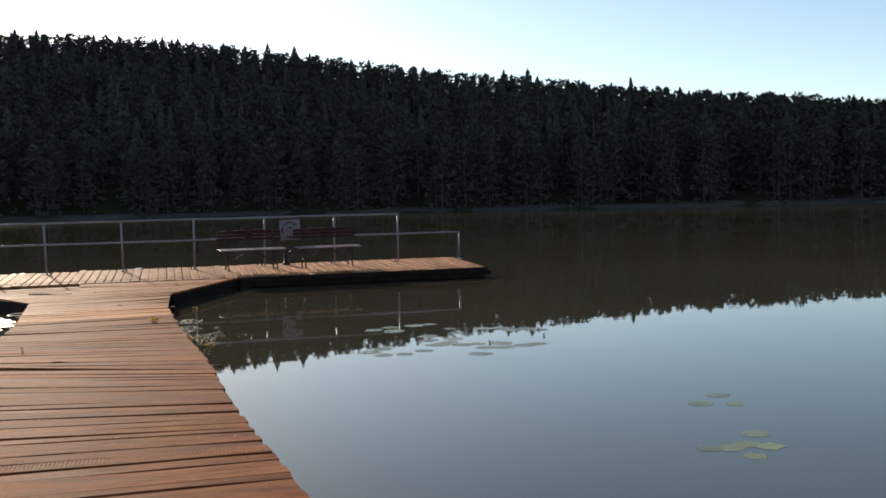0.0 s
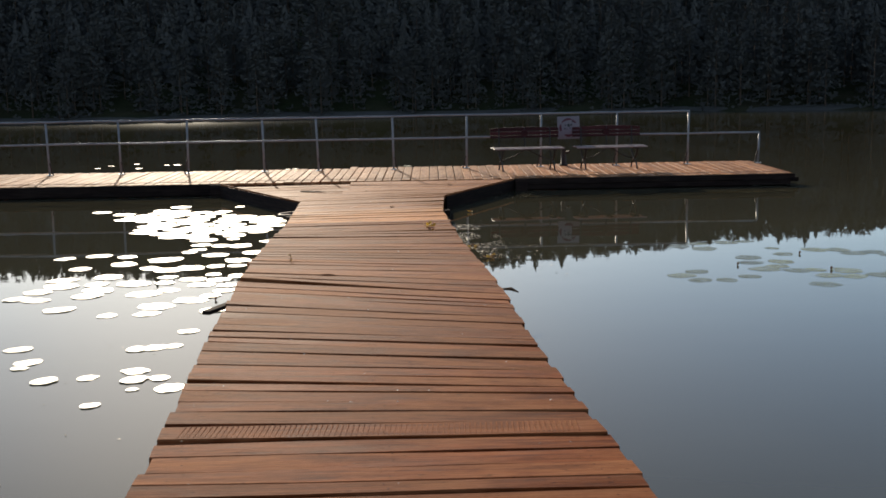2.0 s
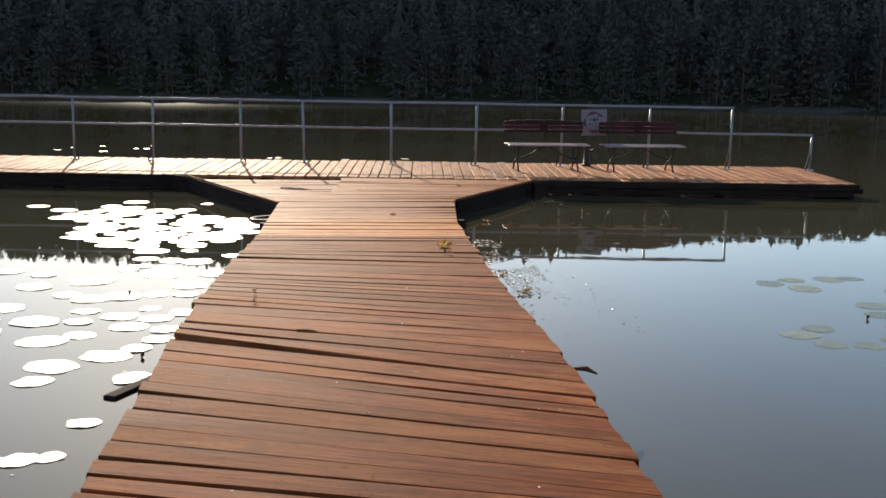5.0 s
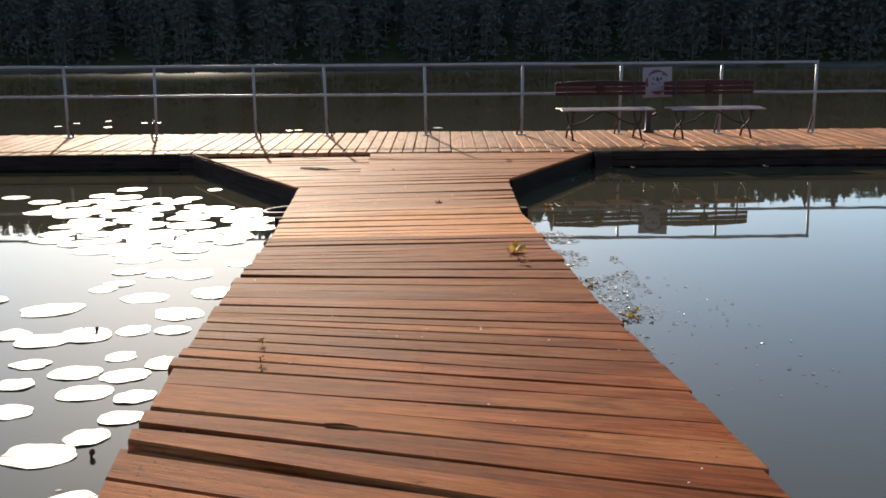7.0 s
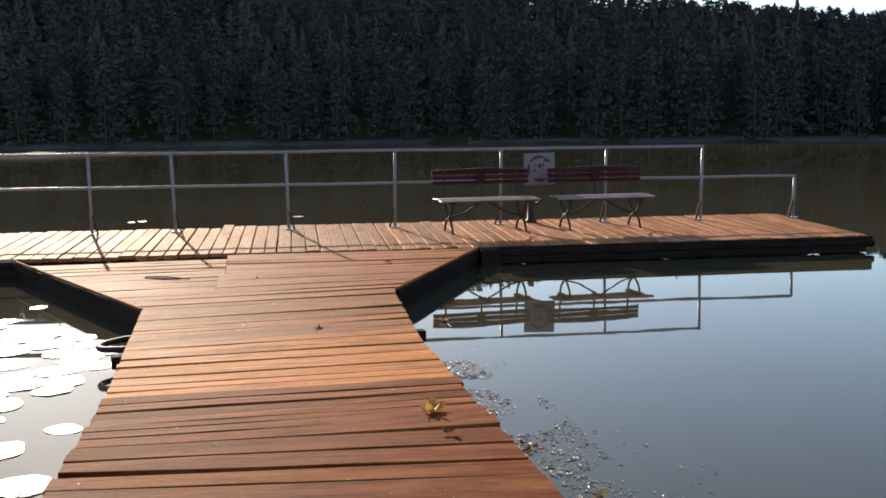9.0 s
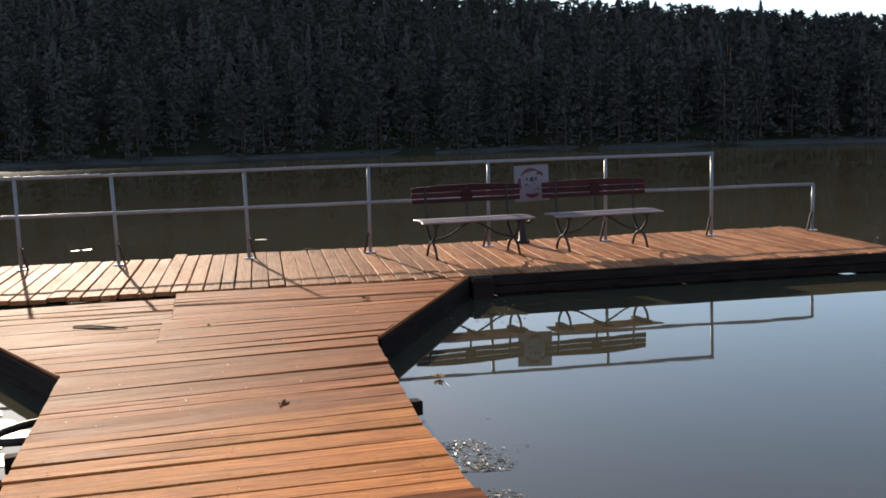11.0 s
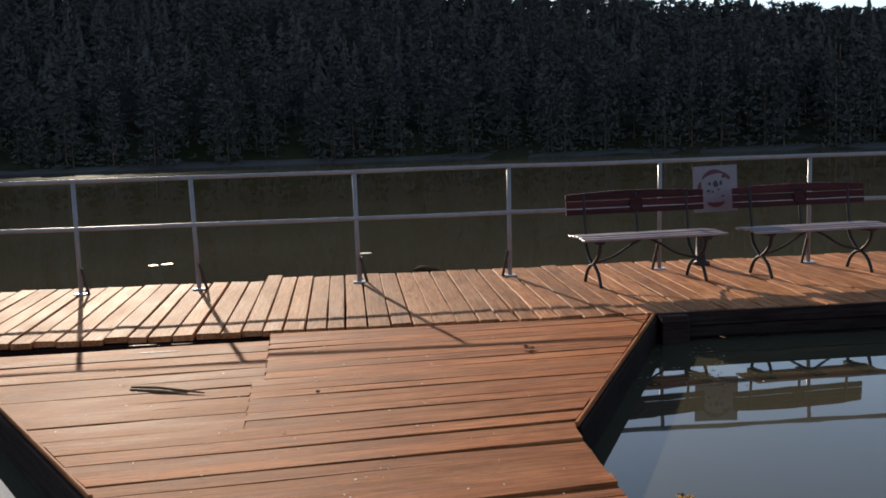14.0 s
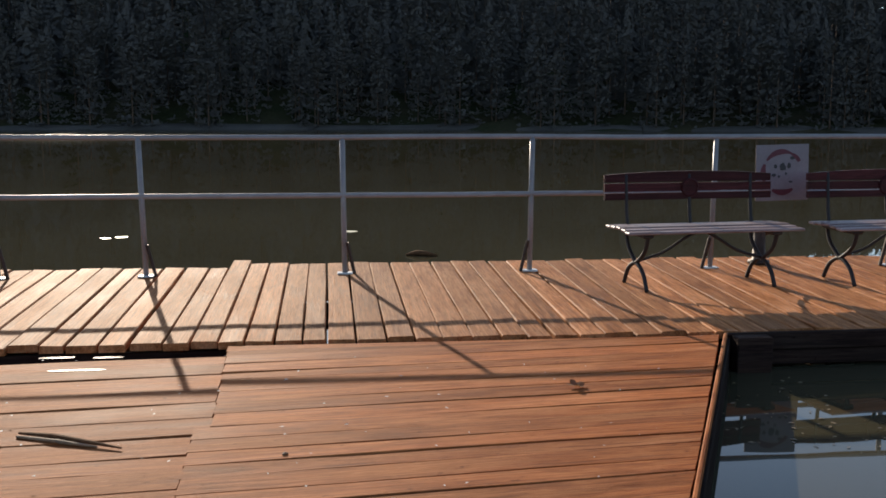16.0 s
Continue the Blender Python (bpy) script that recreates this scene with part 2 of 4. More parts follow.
def box_bm(sx, sy, sz, at=(0, 0, 0), bevel=0.004, bm=None, turn=None):
    bm = bm or bmesh.new()
    m = Matrix.Translation(at) @ (turn or Matrix()) @ Matrix.Diagonal((sx, sy, sz, 1))
    made = bmesh.ops.create_cube(bm, size=1, matrix=m)
    if bevel:
        edges = list({e for v in made["verts"] for e in v.link_edges})
        bmesh.ops.bevel(bm, geom=edges, offset=bevel, segments=1, affect="EDGES")
    return bm


def tube_bm(points, radius, sides=10, bm=None, flat=1.0):
    """A bar of round section along points; radius may be one number or one for each point."""
    bm = bm or bmesh.new()
    pts = [Vector(p) for p in points]
    rings = []
    for i, p in enumerate(pts):
        d = (pts[min(i + 1, len(pts) - 1)] - pts[max(i - 1, 0)]).normalized()
        side = d.cross(Vector((0, 0, 1)))
        side = Vector((1, 0, 0)) if side.length < 0.05 else side.normalized()
        up = side.cross(d).normalized()
        r = radius[i] if isinstance(radius, (list, tuple)) else radius
        rings.append([bm.verts.new(p + side * math.cos(a) * r + up * math.sin(a) * r * flat)
                      for a in [2 * math.pi * k / sides for k in range(sides)]])
    for a, c in zip(rings, rings[1:]):
        for k in range(sides):
            bm.faces.new((a[k], a[(k + 1) % sides], c[(k + 1) % sides], c[k]))
    bm.faces.new(rings[0])
    bm.faces.new(rings[-1][::-1])
    return bm


def curve_points(ctrl, count=10):
    """Points along a smooth curve through the control points."""
    c = [Vector(p) for p in ctrl]
    c = [c[0] * 2 - c[1]] + c + [c[-1] * 2 - c[-2]]
    out = []
    for i in range(1, len(c) - 2):
        p0, p1, p2, p3 = c[i - 1:i + 3]
        for k in range(count):
            t = k / count
            out.append(0.5 * ((2 * p1) + (p2 - p0) * t + (2 * p0 - 5 * p1 + 4 * p2 - p3) * t * t + (3 * p1 - p0 - 3 * p2 + p3) * t ** 3))
    return out + [c[-2]]


def empty(name, at, turn=0.0):
    e = new(name)
    e.empty_display_size = 0.2
    e.matrix_world = pose(*at, 0, 0, turn)
    return e


# ---- ground, water and far woods ----
def shore(x):
    return float(np.interp(x, [-600, -200, -100, -37, 6, 60, 150, 400, 900], [-200, 50, 84, 102, 108, 84, 46, -40, -400]))


def skyline(x, y):
    """Height of the treetops seen against the sky, for a place on the hill."""
    way = x / (y + 3)
    rise = np.interp(way, [-1.2, -0.5, -0.21, -0.126, 0.0, 0.061, 0.28, 0.33, 0.527, 0.77, 1.2], [0.1, 0.14, 0.151, 0.154, 0.149, 0.144, 0.122, 0.119, 0.105, 0.093, 0.075])
    return float(rise) * 1.004 * (y + 3) + 1.5


def height(x, y):
    far = y - shore(x)
    if far > -25:
        if far < 3:
            return max(-0.6 + (far + 4) * 0.075, -3.0)
        crest = max(1.0, skyline(x, shore(x) + 66) - 8.0)
        if far < 66:
            return -0.05 + crest * ((far - 3) / 63) ** 0.85
        return crest - 0.05 - min(1, (far - 66) / 500) * 8
    near = -9.5 - y
    if near > -12:
        return max(-3.0, min(2.5, near * 0.25)) if near < 10 else 2.5
    return -3.0


xs = sorted(set(list(np.arange(-260, 300, 8.0)) + [-3000, -2000, -1200, -800, -550, -400, -320, 340, 420, 560, 800, 1200, 2000, 3000]))
ys = sorted(set(list(np.arange(-60, 260, 6.0)) + [-3000, -1500, -700, -350, -180, -100, 300, 380, 500, 700, 1000, 1700, 3000]))
gv = [(x, y, height(x, y) + (noise.noise(Vector((x * 0.05, y * 0.05, 0))) * 0.6 if y > shore(x) + 6 else 0)) for y in ys for x in xs]
nx = len(xs)
gf = [(j * nx + i, j * nx + i + 1, (j + 1) * nx + i + 1, (j + 1) * nx + i) for j in range(len(ys) - 1) for i in range(nx - 1)]
tagged(linked("ground", gv, gf, M_GROUND, None, "", True), "brown forest floor on a hill beyond the lake", "ground", kind="structure")

WATER = -0.262
water = linked("water", [(-2500, -2500, WATER), (2500, -2500, WATER), (2500, 2500, WATER), (-2500, 2500, WATER)], [(0, 1, 2, 3)], M_WATER)
# a low solid strip, added to give the pale mist line at the far shore
mist_x = [-180 + 4 * k for k in range(92)]
bank = [(x, shore(x) + d + 0.25 * noise.noise(Vector((x * 0.3, d, 0))), z + 0.04 * noise.noise(Vector((x * 0.2, 9, d)))) for x in mist_x for d, z in ((-1.5, -0.45), (0.0, -0.08), (1.2, 0.08), (3.5, 0.24))]
mist_f = [(4 * k + j, 4 * k + 4 + j, 4 * k + 5 + j, 4 * k + 1 + j) for k in range(91) for j in range(3)]
tagged(linked("shore_bank", bank, mist_f, M_SHORE_MIST, None, "", True), "low pale strip standing in for mist along the far shore", "bank", kind="structure")
tagged(water, "calm dark lake water mirroring the woods and sky", "lake", kind="structure")


def core(rings):
    """The dense inside of a crown, as bands of four-cornered faces between rings of (height, radius)."""
    v = []
    for (z0, r0), (z1, r1) in zip(rings, rings[1:]):
        for k in range(7):
            a, b = 6.2832 * k / 7, 6.2832 * (k + 1) / 7
            v += [(r0 * math.cos(a), r0 * math.sin(a), z0), (r0 * math.cos(b), r0 * math.sin(b), z0), (r1 * math.cos(b), r1 * math.sin(b), z1), (r1 * math.cos(a), r1 * math.sin(a), z1)]
    return v


def spruce(rng, slim, count, size):
    """A unit-high conifer: small drooping needle sprays round a cone, thinning to a tip. Four corners a spray."""
    v = []
    for k in range(count):
        q = ((k + rng.random()) / count) ** 0.85
        reach = slim * (1 - q) ** 0.8 + 0.012
        r = reach * rng.uniform(0.8, 1.1)
        a = rng.uniform(0, 6.28)
        c, s = math.cos(a), math.sin(a)
        z = 0.01 + 0.97 * q + rng.uniform(-0.01, 0.01)
        w = size * reach + 0.008
        drop = -0.15 * reach - rng.uniform(0.0, 0.03)
        tilt = rng.uniform(-0.8, 0.8) * w
        v += [(c * r * 0.5, s * r * 0.5, z + 0.03), (c * r * 0.75 - s * w, s * r * 0.75 + c * w, z + drop + tilt),
              (c * r * 1.1, s * r * 1.1, z + drop * 1.6 + rng.uniform(-0.01, 0.02)), (c * r * 0.75 + s * w, s * r * 0.75 - c * w, z + drop - tilt)]
    for a in (0, 2.1, 4.2):
        c, s = math.cos(a) * 0.012, math.sin(a) * 0.012
        v += [(c, s, 0.9), (0, 0, 1.02), (-c, -s, 0.9), (0, 0, 0.88)]
    return np.array(v + (core([(0.02, 0.42 * slim), (0.5, 0.24 * slim), (0.88, 0.01)])))


def pine(rng, clumps=60, small=1.0):
    """A unit-high pine: needle clumps in a rounded, broken crown. Four corners a tuft."""
    v = []
    for k in range(clumps):
        q = rng.random()
        z = 0.06 + 0.94 * q
        rad = 0.19 * (1 - 0.75 * q ** 1.6) * rng.uniform(0.25, 1.0)
        a = rng.uniform(0, 6.28)
        size = rng.uniform(0.03, 0.055) * small
        for i in range(5):
            d = Vector((rng.gauss(0, 1), rng.gauss(0, 1), rng.gauss(0, 0.6))).normalized()
            e = d.cross(Vector((rng.gauss(0, 1), rng.gauss(0, 1), rng.gauss(0, 1)))).normalized()
            p = Vector((rad * math.cos(a), rad * math.sin(a), z)) + d * size * 0.4
            tip = p + d * size * rng.uniform(0.6, 1.0) + Vector((0, 0, size * 0.3))
            v += [tuple(p - d * size * 0.3), tuple(p + e * size * 0.35), tuple(tip), tuple(p - e * size * 0.35)]
    return np.array(v)


def woods():
    rng = random.Random(7)
    kinds = [spruce(rng, w, 260, 0.2) for w in (0.16, 0.19, 0.22)] + [pine(rng) for _ in range(6)]
    edge = [pine(rng, 105, 0.85) for _ in range(6)]
    places = []
    x = -130.0
    while x < 215:
        far = 2.0
        while far < 80:
            px, pf = x + rng.uniform(-2.2, 2.2), far + rng.uniform(-1.5, 1.5)
            places.append((px, shore(px) + pf, rng.uniform(6.6, 8.4) if far > 15 else rng.uniform(5.8, 8.2)))
            far += 2.9 if far < 15 or far > 56 else 5.0
        x += 2.1
    for px in np.arange(-130, 215, 1.9):
        xx = float(px) + rng.uniform(-0.9, 0.9)
        places.append((xx, shore(xx) + 65 + rng.uniform(-3, 3), rng.uniform(7.9, 8.9) + (rng.uniform(0.3, 1.1) if rng.random() < 0.2 else 0)))
    # broad crowns close the crest between the tips
    for row in (60.0, 63.5, 67.0):
        for px in np.arange(-130, 215, 1.7):
            xx = float(px) + rng.uniform(-0.8, 0.8)
            places.append((xx, shore(xx) + row + rng.uniform(-1.2, 1.2), -rng.uniform(7.4, 8.3)))
    blocks, tv, tf = [], [], []
    for px, py, tall in places:
        base = height(px, py) - 0.3
        v = rng.choice(edge) if py - shore(px) < 11 else kinds[rng.randrange(3 if tall > 8.6 else len(kinds))]
        if tall < 0:
            tall, v = -tall, kinds[3 + rng.randrange(6)]
        a = rng.uniform(0, 6.28)
        wide = rng.uniform(1.1, 1.5) * tall
        c, s = math.cos(a) * wide, math.sin(a) * wide
        blocks.append(np.stack([px + c * v[:, 0] - s * v[:, 1], py + s * v[:, 0] + c * v[:, 1], base + v[:, 2] * tall], 1))
        o, r = len(tv), tall * 0.012
        tv += [(px + r * math.cos(6.28 * k / 5), py + r * math.sin(6.28 * k / 5), base) for k in range(5)] + [(px, py, base + tall * 0.97)]
        tf += [(o + k, o + (k + 1) % 5, o + 5) for k in range(5)]
    co = np.concatenate(blocks).astype(np.float32)
    me = bpy.data.meshes.new("far_woods")
    quads = len(co) // 4
    me.vertices.add(len(co))
    me.vertices.foreach_set("co", co.ravel())
    me.loops.add(len(co))
    me.loops.foreach_set("vertex_index", np.arange(len(co), dtype=np.int32))
    me.polygons.add(quads)
    me.polygons.foreach_set("loop_start", np.arange(0, len(co), 4, dtype=np.int32))
    me.update(calc_edges=True)
    me.materials.append(M_NEEDLE)
    crown = new("far_woods", me)
    tagged(crown, "dark backlit pine and spruce woods covering the far hillside", "woods", kind="stuff")
    tagged(linked("trunks", tv, tf, M_TRUNK, crown), "slim tapering conifer trunks", kind="stuff")


woods()

# ---- jetty: decks, beams and boards ----
def axis_x(y):
    return 0.31 - 0.0485 * (y - 5.0)


def edge_left(y):
    return float(np.interp(y, [-9, 2.9, 5.0, 8.0, 9.6, 11.2, 13.0, 14.14], [0.28, -0.45, -0.66, -0.915, -0.98, -1.01, -1.13, -1.21]))


def edge_right(y):
    return float(np.interp(y, [-9, 2.1, 3.1, 4.0, 5.0, 6.6, 7.9, 9.3, 11.4, 12.6, 14.83], [2.1, 1.535, 1.455, 1.37, 1.3, 1.24, 1.15, 1.03, 0.93, 0.88, 0.925]))


def skew(y):
    """How far a board's line runs ahead for each metre to the right."""
    return float(np.interp(y, [-9, 2.8, 3.4, 4.2, 5.1, 6.7, 7.3, 7.8, 8.5, 9.1, 9.8, 10.6, 12.2, 12.8, 14.5, 17.8],
                           [0.03, 0.02, -0.02, -0.14, -0.22, -0.38, -0.27, -0.25, -0.2, -0.12, -0.06, 0.05, 0.1, 0.14, 0.12, 0.08]))


def deck_z(y):
    """The walkway sinks a little towards the platform."""
    return float(np.interp(y, [8, 12, 14.5], [0.0, -0.025, -0.045]))


def plat_z(y):
    """The platform tilts gently down to its near edge."""
    return -0.042 + (y - 17.86) * 0.0275


def board(parent, near, far, mat, thick=0.045, top=0.0, rng=random, lift=(0, 0), chamfer=0.006, ends=(0, 0)):
    """One deck board between its near line (left, right) and its far line (left, right); lift raises its two ends."""
    nl, nr, fl, fr = [Vector((p[0], p[1], 0)) for p in (*near, *far)]
    mid = (nl + nr + fl + fr) / 4
    d = ((nr + fr) - (nl + fl)).normalized()
    turn = Matrix.Translation((mid.x, mid.y, 0)) @ Matrix.Rotation(math.atan2(d.y, d.x), 4, "Z")
    inv = turn.inverted()
    stations = 4
    verts, faces = [], []
    for k in range(stations):
        q = k / (stations - 1)
        a, c = inv @ nl.lerp(nr, q), inv @ fl.lerp(fr, q)
        wob = rng.uniform(-0.004, 0.004)
        z = top + ends[0] * (1 - q) + ends[1] * q + lift[0] * (1 - q) ** 1.5 + lift[1] * q ** 1.5 + rng.uniform(-0.002, 0.002)
        tilt = rng.uniform(-0.0025, 0.0025)
        y0, y1 = a.y + wob, c.y + rng.uniform(-0.003, 0.003)
        ch = chamfer * rng.uniform(0.6, 1.5)
        verts += [(a.x, y0, z - thick), (a.x, y0, z - ch - tilt), (a.x, y0 + ch, z - tilt), (c.x, y1 - ch, z + tilt), (c.x, y1, z - ch + tilt), (c.x, y1, z - thick)]
    for k in range(stations - 1):
        o, p = k * 6, k * 6 + 6
        faces += [(o + i, p + i, p + (i + 1) % 6, o + (i + 1) % 6) for i in range(6)]
    faces += [tuple(range(5, -1, -1)), tuple(range((stations - 1) * 6, stations * 6))]
    ob = linked("plank", verts, faces, mat, parent)
    ob.matrix_world = turn
    return ob


rng = random.Random(3)
walkway = tagged(empty("walkway_floor", (0, 0, 0)), "weathered red-brown plank walkway running out over the lake", "jetty", kind="structure")
# widths of the boards along the walkway and the deck beyond it, from 2.27 m on; those before are drawn at random
WIDTHS = (27, 13, 16, 18, 18, 21, 19, 15, 17, 14, 15, 17, 10, 18, 19, 15, 15, 16, 17, 20, 20, 14, 22, 15, 16, 24, 14, 14, 18, 19, 18, 21, 14, 15, 19, 17, 15, 13, 13, 20, 20, 19, 20,
          19, 20, 12, 14, 16, 14, 10, 13, 12, 15, 15, 15, 14, 19, 18, 12, 11, 14, 14)
DECK_WIDTHS = (17, 15, 16, 18, 13, 13, 10, 12, 13, 12, 12, 18, 22, 15, 15, 18, 18, 19, 17, 15, 17, 14, 15, 17, 18, 19, 18, 18, 22, 14, 19, 20, 22, 20)
LOW_WIDTHS = (20, 27, 22, 17, 25, 25, 25, 24, 28, 22, 25)
WIDE_GAPS = (3.19, 3.4, 4.05, 4.84, 6.78, 8.11, 9.08, 9.86, 10.48)


def gap_before(y):
    """A wide, dark gap lies before a few boards."""
    return any(abs(y - g) < 0.03 for g in WIDE_GAPS)


y = -8.8
widths = []
while y + sum(widths) < 2.0:
    widths.append(rng.uniform(0.13, 0.2))
widths[-1] = 2.27 - y - sum(widths[:-1])
widths += [w / 100 for w in WIDTHS]
s_last = skew(y)
for w in widths:
    wide_gap = gap_before(y + w) or (y < 2 and rng.random() < 0.24)
    gap = rng.uniform(0.014, 0.021) if wide_gap else rng.uniform(0.004, 0.012)
    s0 = s_last + rng.uniform(-0.006, 0.006)
    if gap_before(y):
        s0 = s_last - rng.uniform(0.008, 0.024)
    s1 = s_last = skew(y + w) + rng.uniform(-0.004, 0.004)
    cx = axis_x(y)
    jl, jr = rng.uniform(-0.012, 0.01), rng.uniform(-0.01, 0.012)
    if rng.random() < 0.12:
        jl -= 0.015
    ln, rn = edge_left(y - s0) + jl, edge_right(y + s0) + jr
    lf_, rf_ = edge_left(y + w - s1) + jl, edge_right(y + w + s1) + jr
    near = ((ln, y + (ln - cx) * s0), (rn, y + (rn - cx) * s0))
    far = ((lf_, y + w - gap + (lf_ - cx) * s1), (rf_, y + w - gap + (rf_ - cx) * s1))
    lift = (rng.uniform(-0.004, 0.006), rng.uniform(-0.004, 0.006))
    if rng.random() < 0.2:
        lift = (rng.uniform(0.006, 0.013), lift[1])
    if 6.75 < y < 6.9:
        lift = (0.036, 0.01)
    mat = M_NEWER if y > 11.2 else M_WALK
    board(walkway, near, far, mat, 0.045, deck_z(y) + rng.uniform(-0.004, 0.004), rng, lift)
    y += w

junction = tagged(empty("junction_floor", (0, 0, 0)), "brown plank deck widening from the walkway to the platform", "jetty", kind="structure")
NL, NR, FL, FR = (-1.2, 14.22), (0.935, 14.88), (-3.05, 17.78), (2.22, 17.85)


def jl_edge(y):
    return edge_left(y) if y < NL[1] else NL[0] + (FL[0] - NL[0]) * (y - NL[1]) / (FL[1] - NL[1])


def jr_edge(y):
    return edge_right(y) if y < NR[1] else NR[0] + (FR[0] - NR[0]) * (y - NR[1]) / (FR[1] - NR[1])


def end_on(edge, y, s):
    x = edge(y)
    for _ in range(8):
        x = edge(min(y + (x + 0.1) * s, 17.8))
    return x, min(y + (x + 0.1) * s, 17.815)


def deck_ends(y, w):
    """The ends of one deck board's near and far line."""
    gap = rng.uniform(0.0045, 0.008) if rng.random() > 0.2 else rng.uniform(0.008, 0.014)
    s0, s1 = skew(y) + rng.uniform(-0.004, 0.004), skew(y + w) + rng.uniform(-0.004, 0.004)
    yf = y + w - gap
    return (end_on(jl_edge, y, s0), end_on(jr_edge, y, s0)), (end_on(jl_edge, yf, s1), end_on(jr_edge, yf, s1))


def cut(pair, x):
    (x0, y0), (x1, y1) = pair
    q = (x - x0) / (x1 - x0)
    return x0 + (x1 - x0) * q, y0 + (y1 - y0) * q


def seam(y):
    """Where the low boards on one side meet the longer ones."""
    return -0.69 - 0.04 * (y - 15.2) + (0.07 if y > 16.2 else 0)


SEAM_START = 15.2
low_y = None
for w in DECK_WIDTHS:
    w = w / 100
    near, far = deck_ends(y, w)
    top = deck_z(y) + rng.uniform(-0.003, 0.003) - (0.008 if y > 12.95 else 0)
    if y > SEAM_START:
        low_y = low_y or y
        cn, cf = cut(near, seam(y)), cut(far, seam(y))
        if far[1][1] - near[1][1] > 0.02 or cf[1] - cn[1] > 0.05:
            board(junction, ((cn[0] + 0.004, cn[1]), near[1]), ((cf[0] + 0.004, cf[1]), far[1]), M_JUNC, 0.045, top, rng, (0, 0), 0.002)
    else:
        board(junction, near, far, M_NEWER if y < 12.7 else M_JUNC, 0.045, top, rng, (0, 0.01 if rng.random() < 0.2 else 0), 0.003)
    y += w
for w in LOW_WIDTHS:
    w = w / 100
    near, far = deck_ends(low_y, w)
    cn, cf = cut(near, seam(low_y)), cut(far, seam(low_y))
    if far[0][1] - near[0][1] > 0.02:
        board(junction, (near[0], (cn[0] - 0.006, cn[1])), (far[0], (cf[0] - 0.006, cf[1])), M_JUNC, 0.045, deck_z(low_y) - 0.038 + rng.uniform(-0.003, 0.003), rng, (0, rng.uniform(-0.004, 0.008)), 0.0028)
    low_y += w

# rim boards along the two slanting sides, and dark beams below
def beam(parent, a, b, width, z0, z1, mat, name="beam", label=""):
    a, b = Vector((a[0], a[1], 0)), Vector((b[0], b[1], 0))
    d = b - a
    ob = part(name, box_bm(d.length, width, z1 - z0, (0, 0, (z0 + z1) / 2), 0.006), mat, parent, label)
    ob.matrix_world = Matrix.Translation((a + b) / 2) @ Matrix.Rotation(math.atan2(d.y, d.x), 4, "Z")
    return ob


for (ax, ay), (bx, by), side in ((NL, FL, -1), (NR, FR, 1)):
    beam(junction, (ax + 0.026 * side, ay - 0.01), (bx + 0.026 * side, by - 0.06), 0.03, -0.27, -0.068, M_BEAM, "rim_board", "dark plank on edge")
    beam(junction, (ax + 0.016 * side, ay - 0.005), (bx + 0.016 * side, by - 0.05), 0.022, -0.066, -0.038, M_JUNC, "rim_cap", "narrow pale worn edging strip")
for x in (-0.7, 0.55):
    beam(junction, (x, 12.7), (x, 17.75), 0.1, -0.24, -0.13, M_BEAM, "joist")
for off in (-0.72, 0.0, 0.72):
    beam(walkway, (axis_x(-8.7) + off, -8.7), (axis_x(12.6) + off, 12.6), 0.1, -0.23, -0.095, M_BEAM, "joist")
for yy in np.arange(-7.5, 13.5, 2.6):
    for sx in (-0.78, 0.78):
        x = axis_x(float(yy)) + sx
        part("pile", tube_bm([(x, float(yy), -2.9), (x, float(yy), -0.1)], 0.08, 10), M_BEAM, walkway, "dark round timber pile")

platform = tagged(empty("platform_floor", (0, 0, 0)), "pale tan plank platform lying across the end of the walkway", "jetty", kind="structure")
PX0, PX1, PY0, PY1 = -12.0, 7.45, 17.87, 20.52
x = PX0
while x < PX1 - 0.08:
    w = rng.uniform(0.145, 0.185)
    gap = rng.uniform(0.006, 0.014) if rng.random() > 0.12 else rng.uniform(0.016, 0.026)
    s = 0.01 + rng.uniform(-0.004, 0.004)
    x1 = min(x + w - gap, PX1)
    n0 = PY0 + rng.uniform(-0.02, 0.02) + (0.012 * (x - 2.2) if x > 2.2 else 0)
    f0 = PY1 + rng.uniform(-0.035, 0.02) - (0.12 if x < -1.0 else 0) + (0.16 if -0.96 < x < -0.8 else 0)
    # boards run away from the walkway: near line is the board's left side
    board(platform, ((x + s, f0), (x, n0)), ((x1 + s, f0), (x1, n0)), M_PLAT, 0.045, rng.uniform(-0.004, 0.004), rng, (0, rng.uniform(-0.003, 0.006)), 0.006, (plat_z(f0), plat_z(n0)))
    x += w
EDGE = plat_z(PY0) - 0.003
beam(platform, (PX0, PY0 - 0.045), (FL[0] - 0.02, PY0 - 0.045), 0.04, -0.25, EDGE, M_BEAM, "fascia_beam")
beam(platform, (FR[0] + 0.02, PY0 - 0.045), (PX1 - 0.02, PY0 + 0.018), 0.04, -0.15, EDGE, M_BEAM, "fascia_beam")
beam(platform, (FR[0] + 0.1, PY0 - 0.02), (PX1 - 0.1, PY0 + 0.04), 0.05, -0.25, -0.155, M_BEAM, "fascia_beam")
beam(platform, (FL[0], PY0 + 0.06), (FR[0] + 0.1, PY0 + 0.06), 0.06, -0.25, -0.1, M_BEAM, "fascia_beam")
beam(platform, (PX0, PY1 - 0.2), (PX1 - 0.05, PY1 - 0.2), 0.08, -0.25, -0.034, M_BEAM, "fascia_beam")
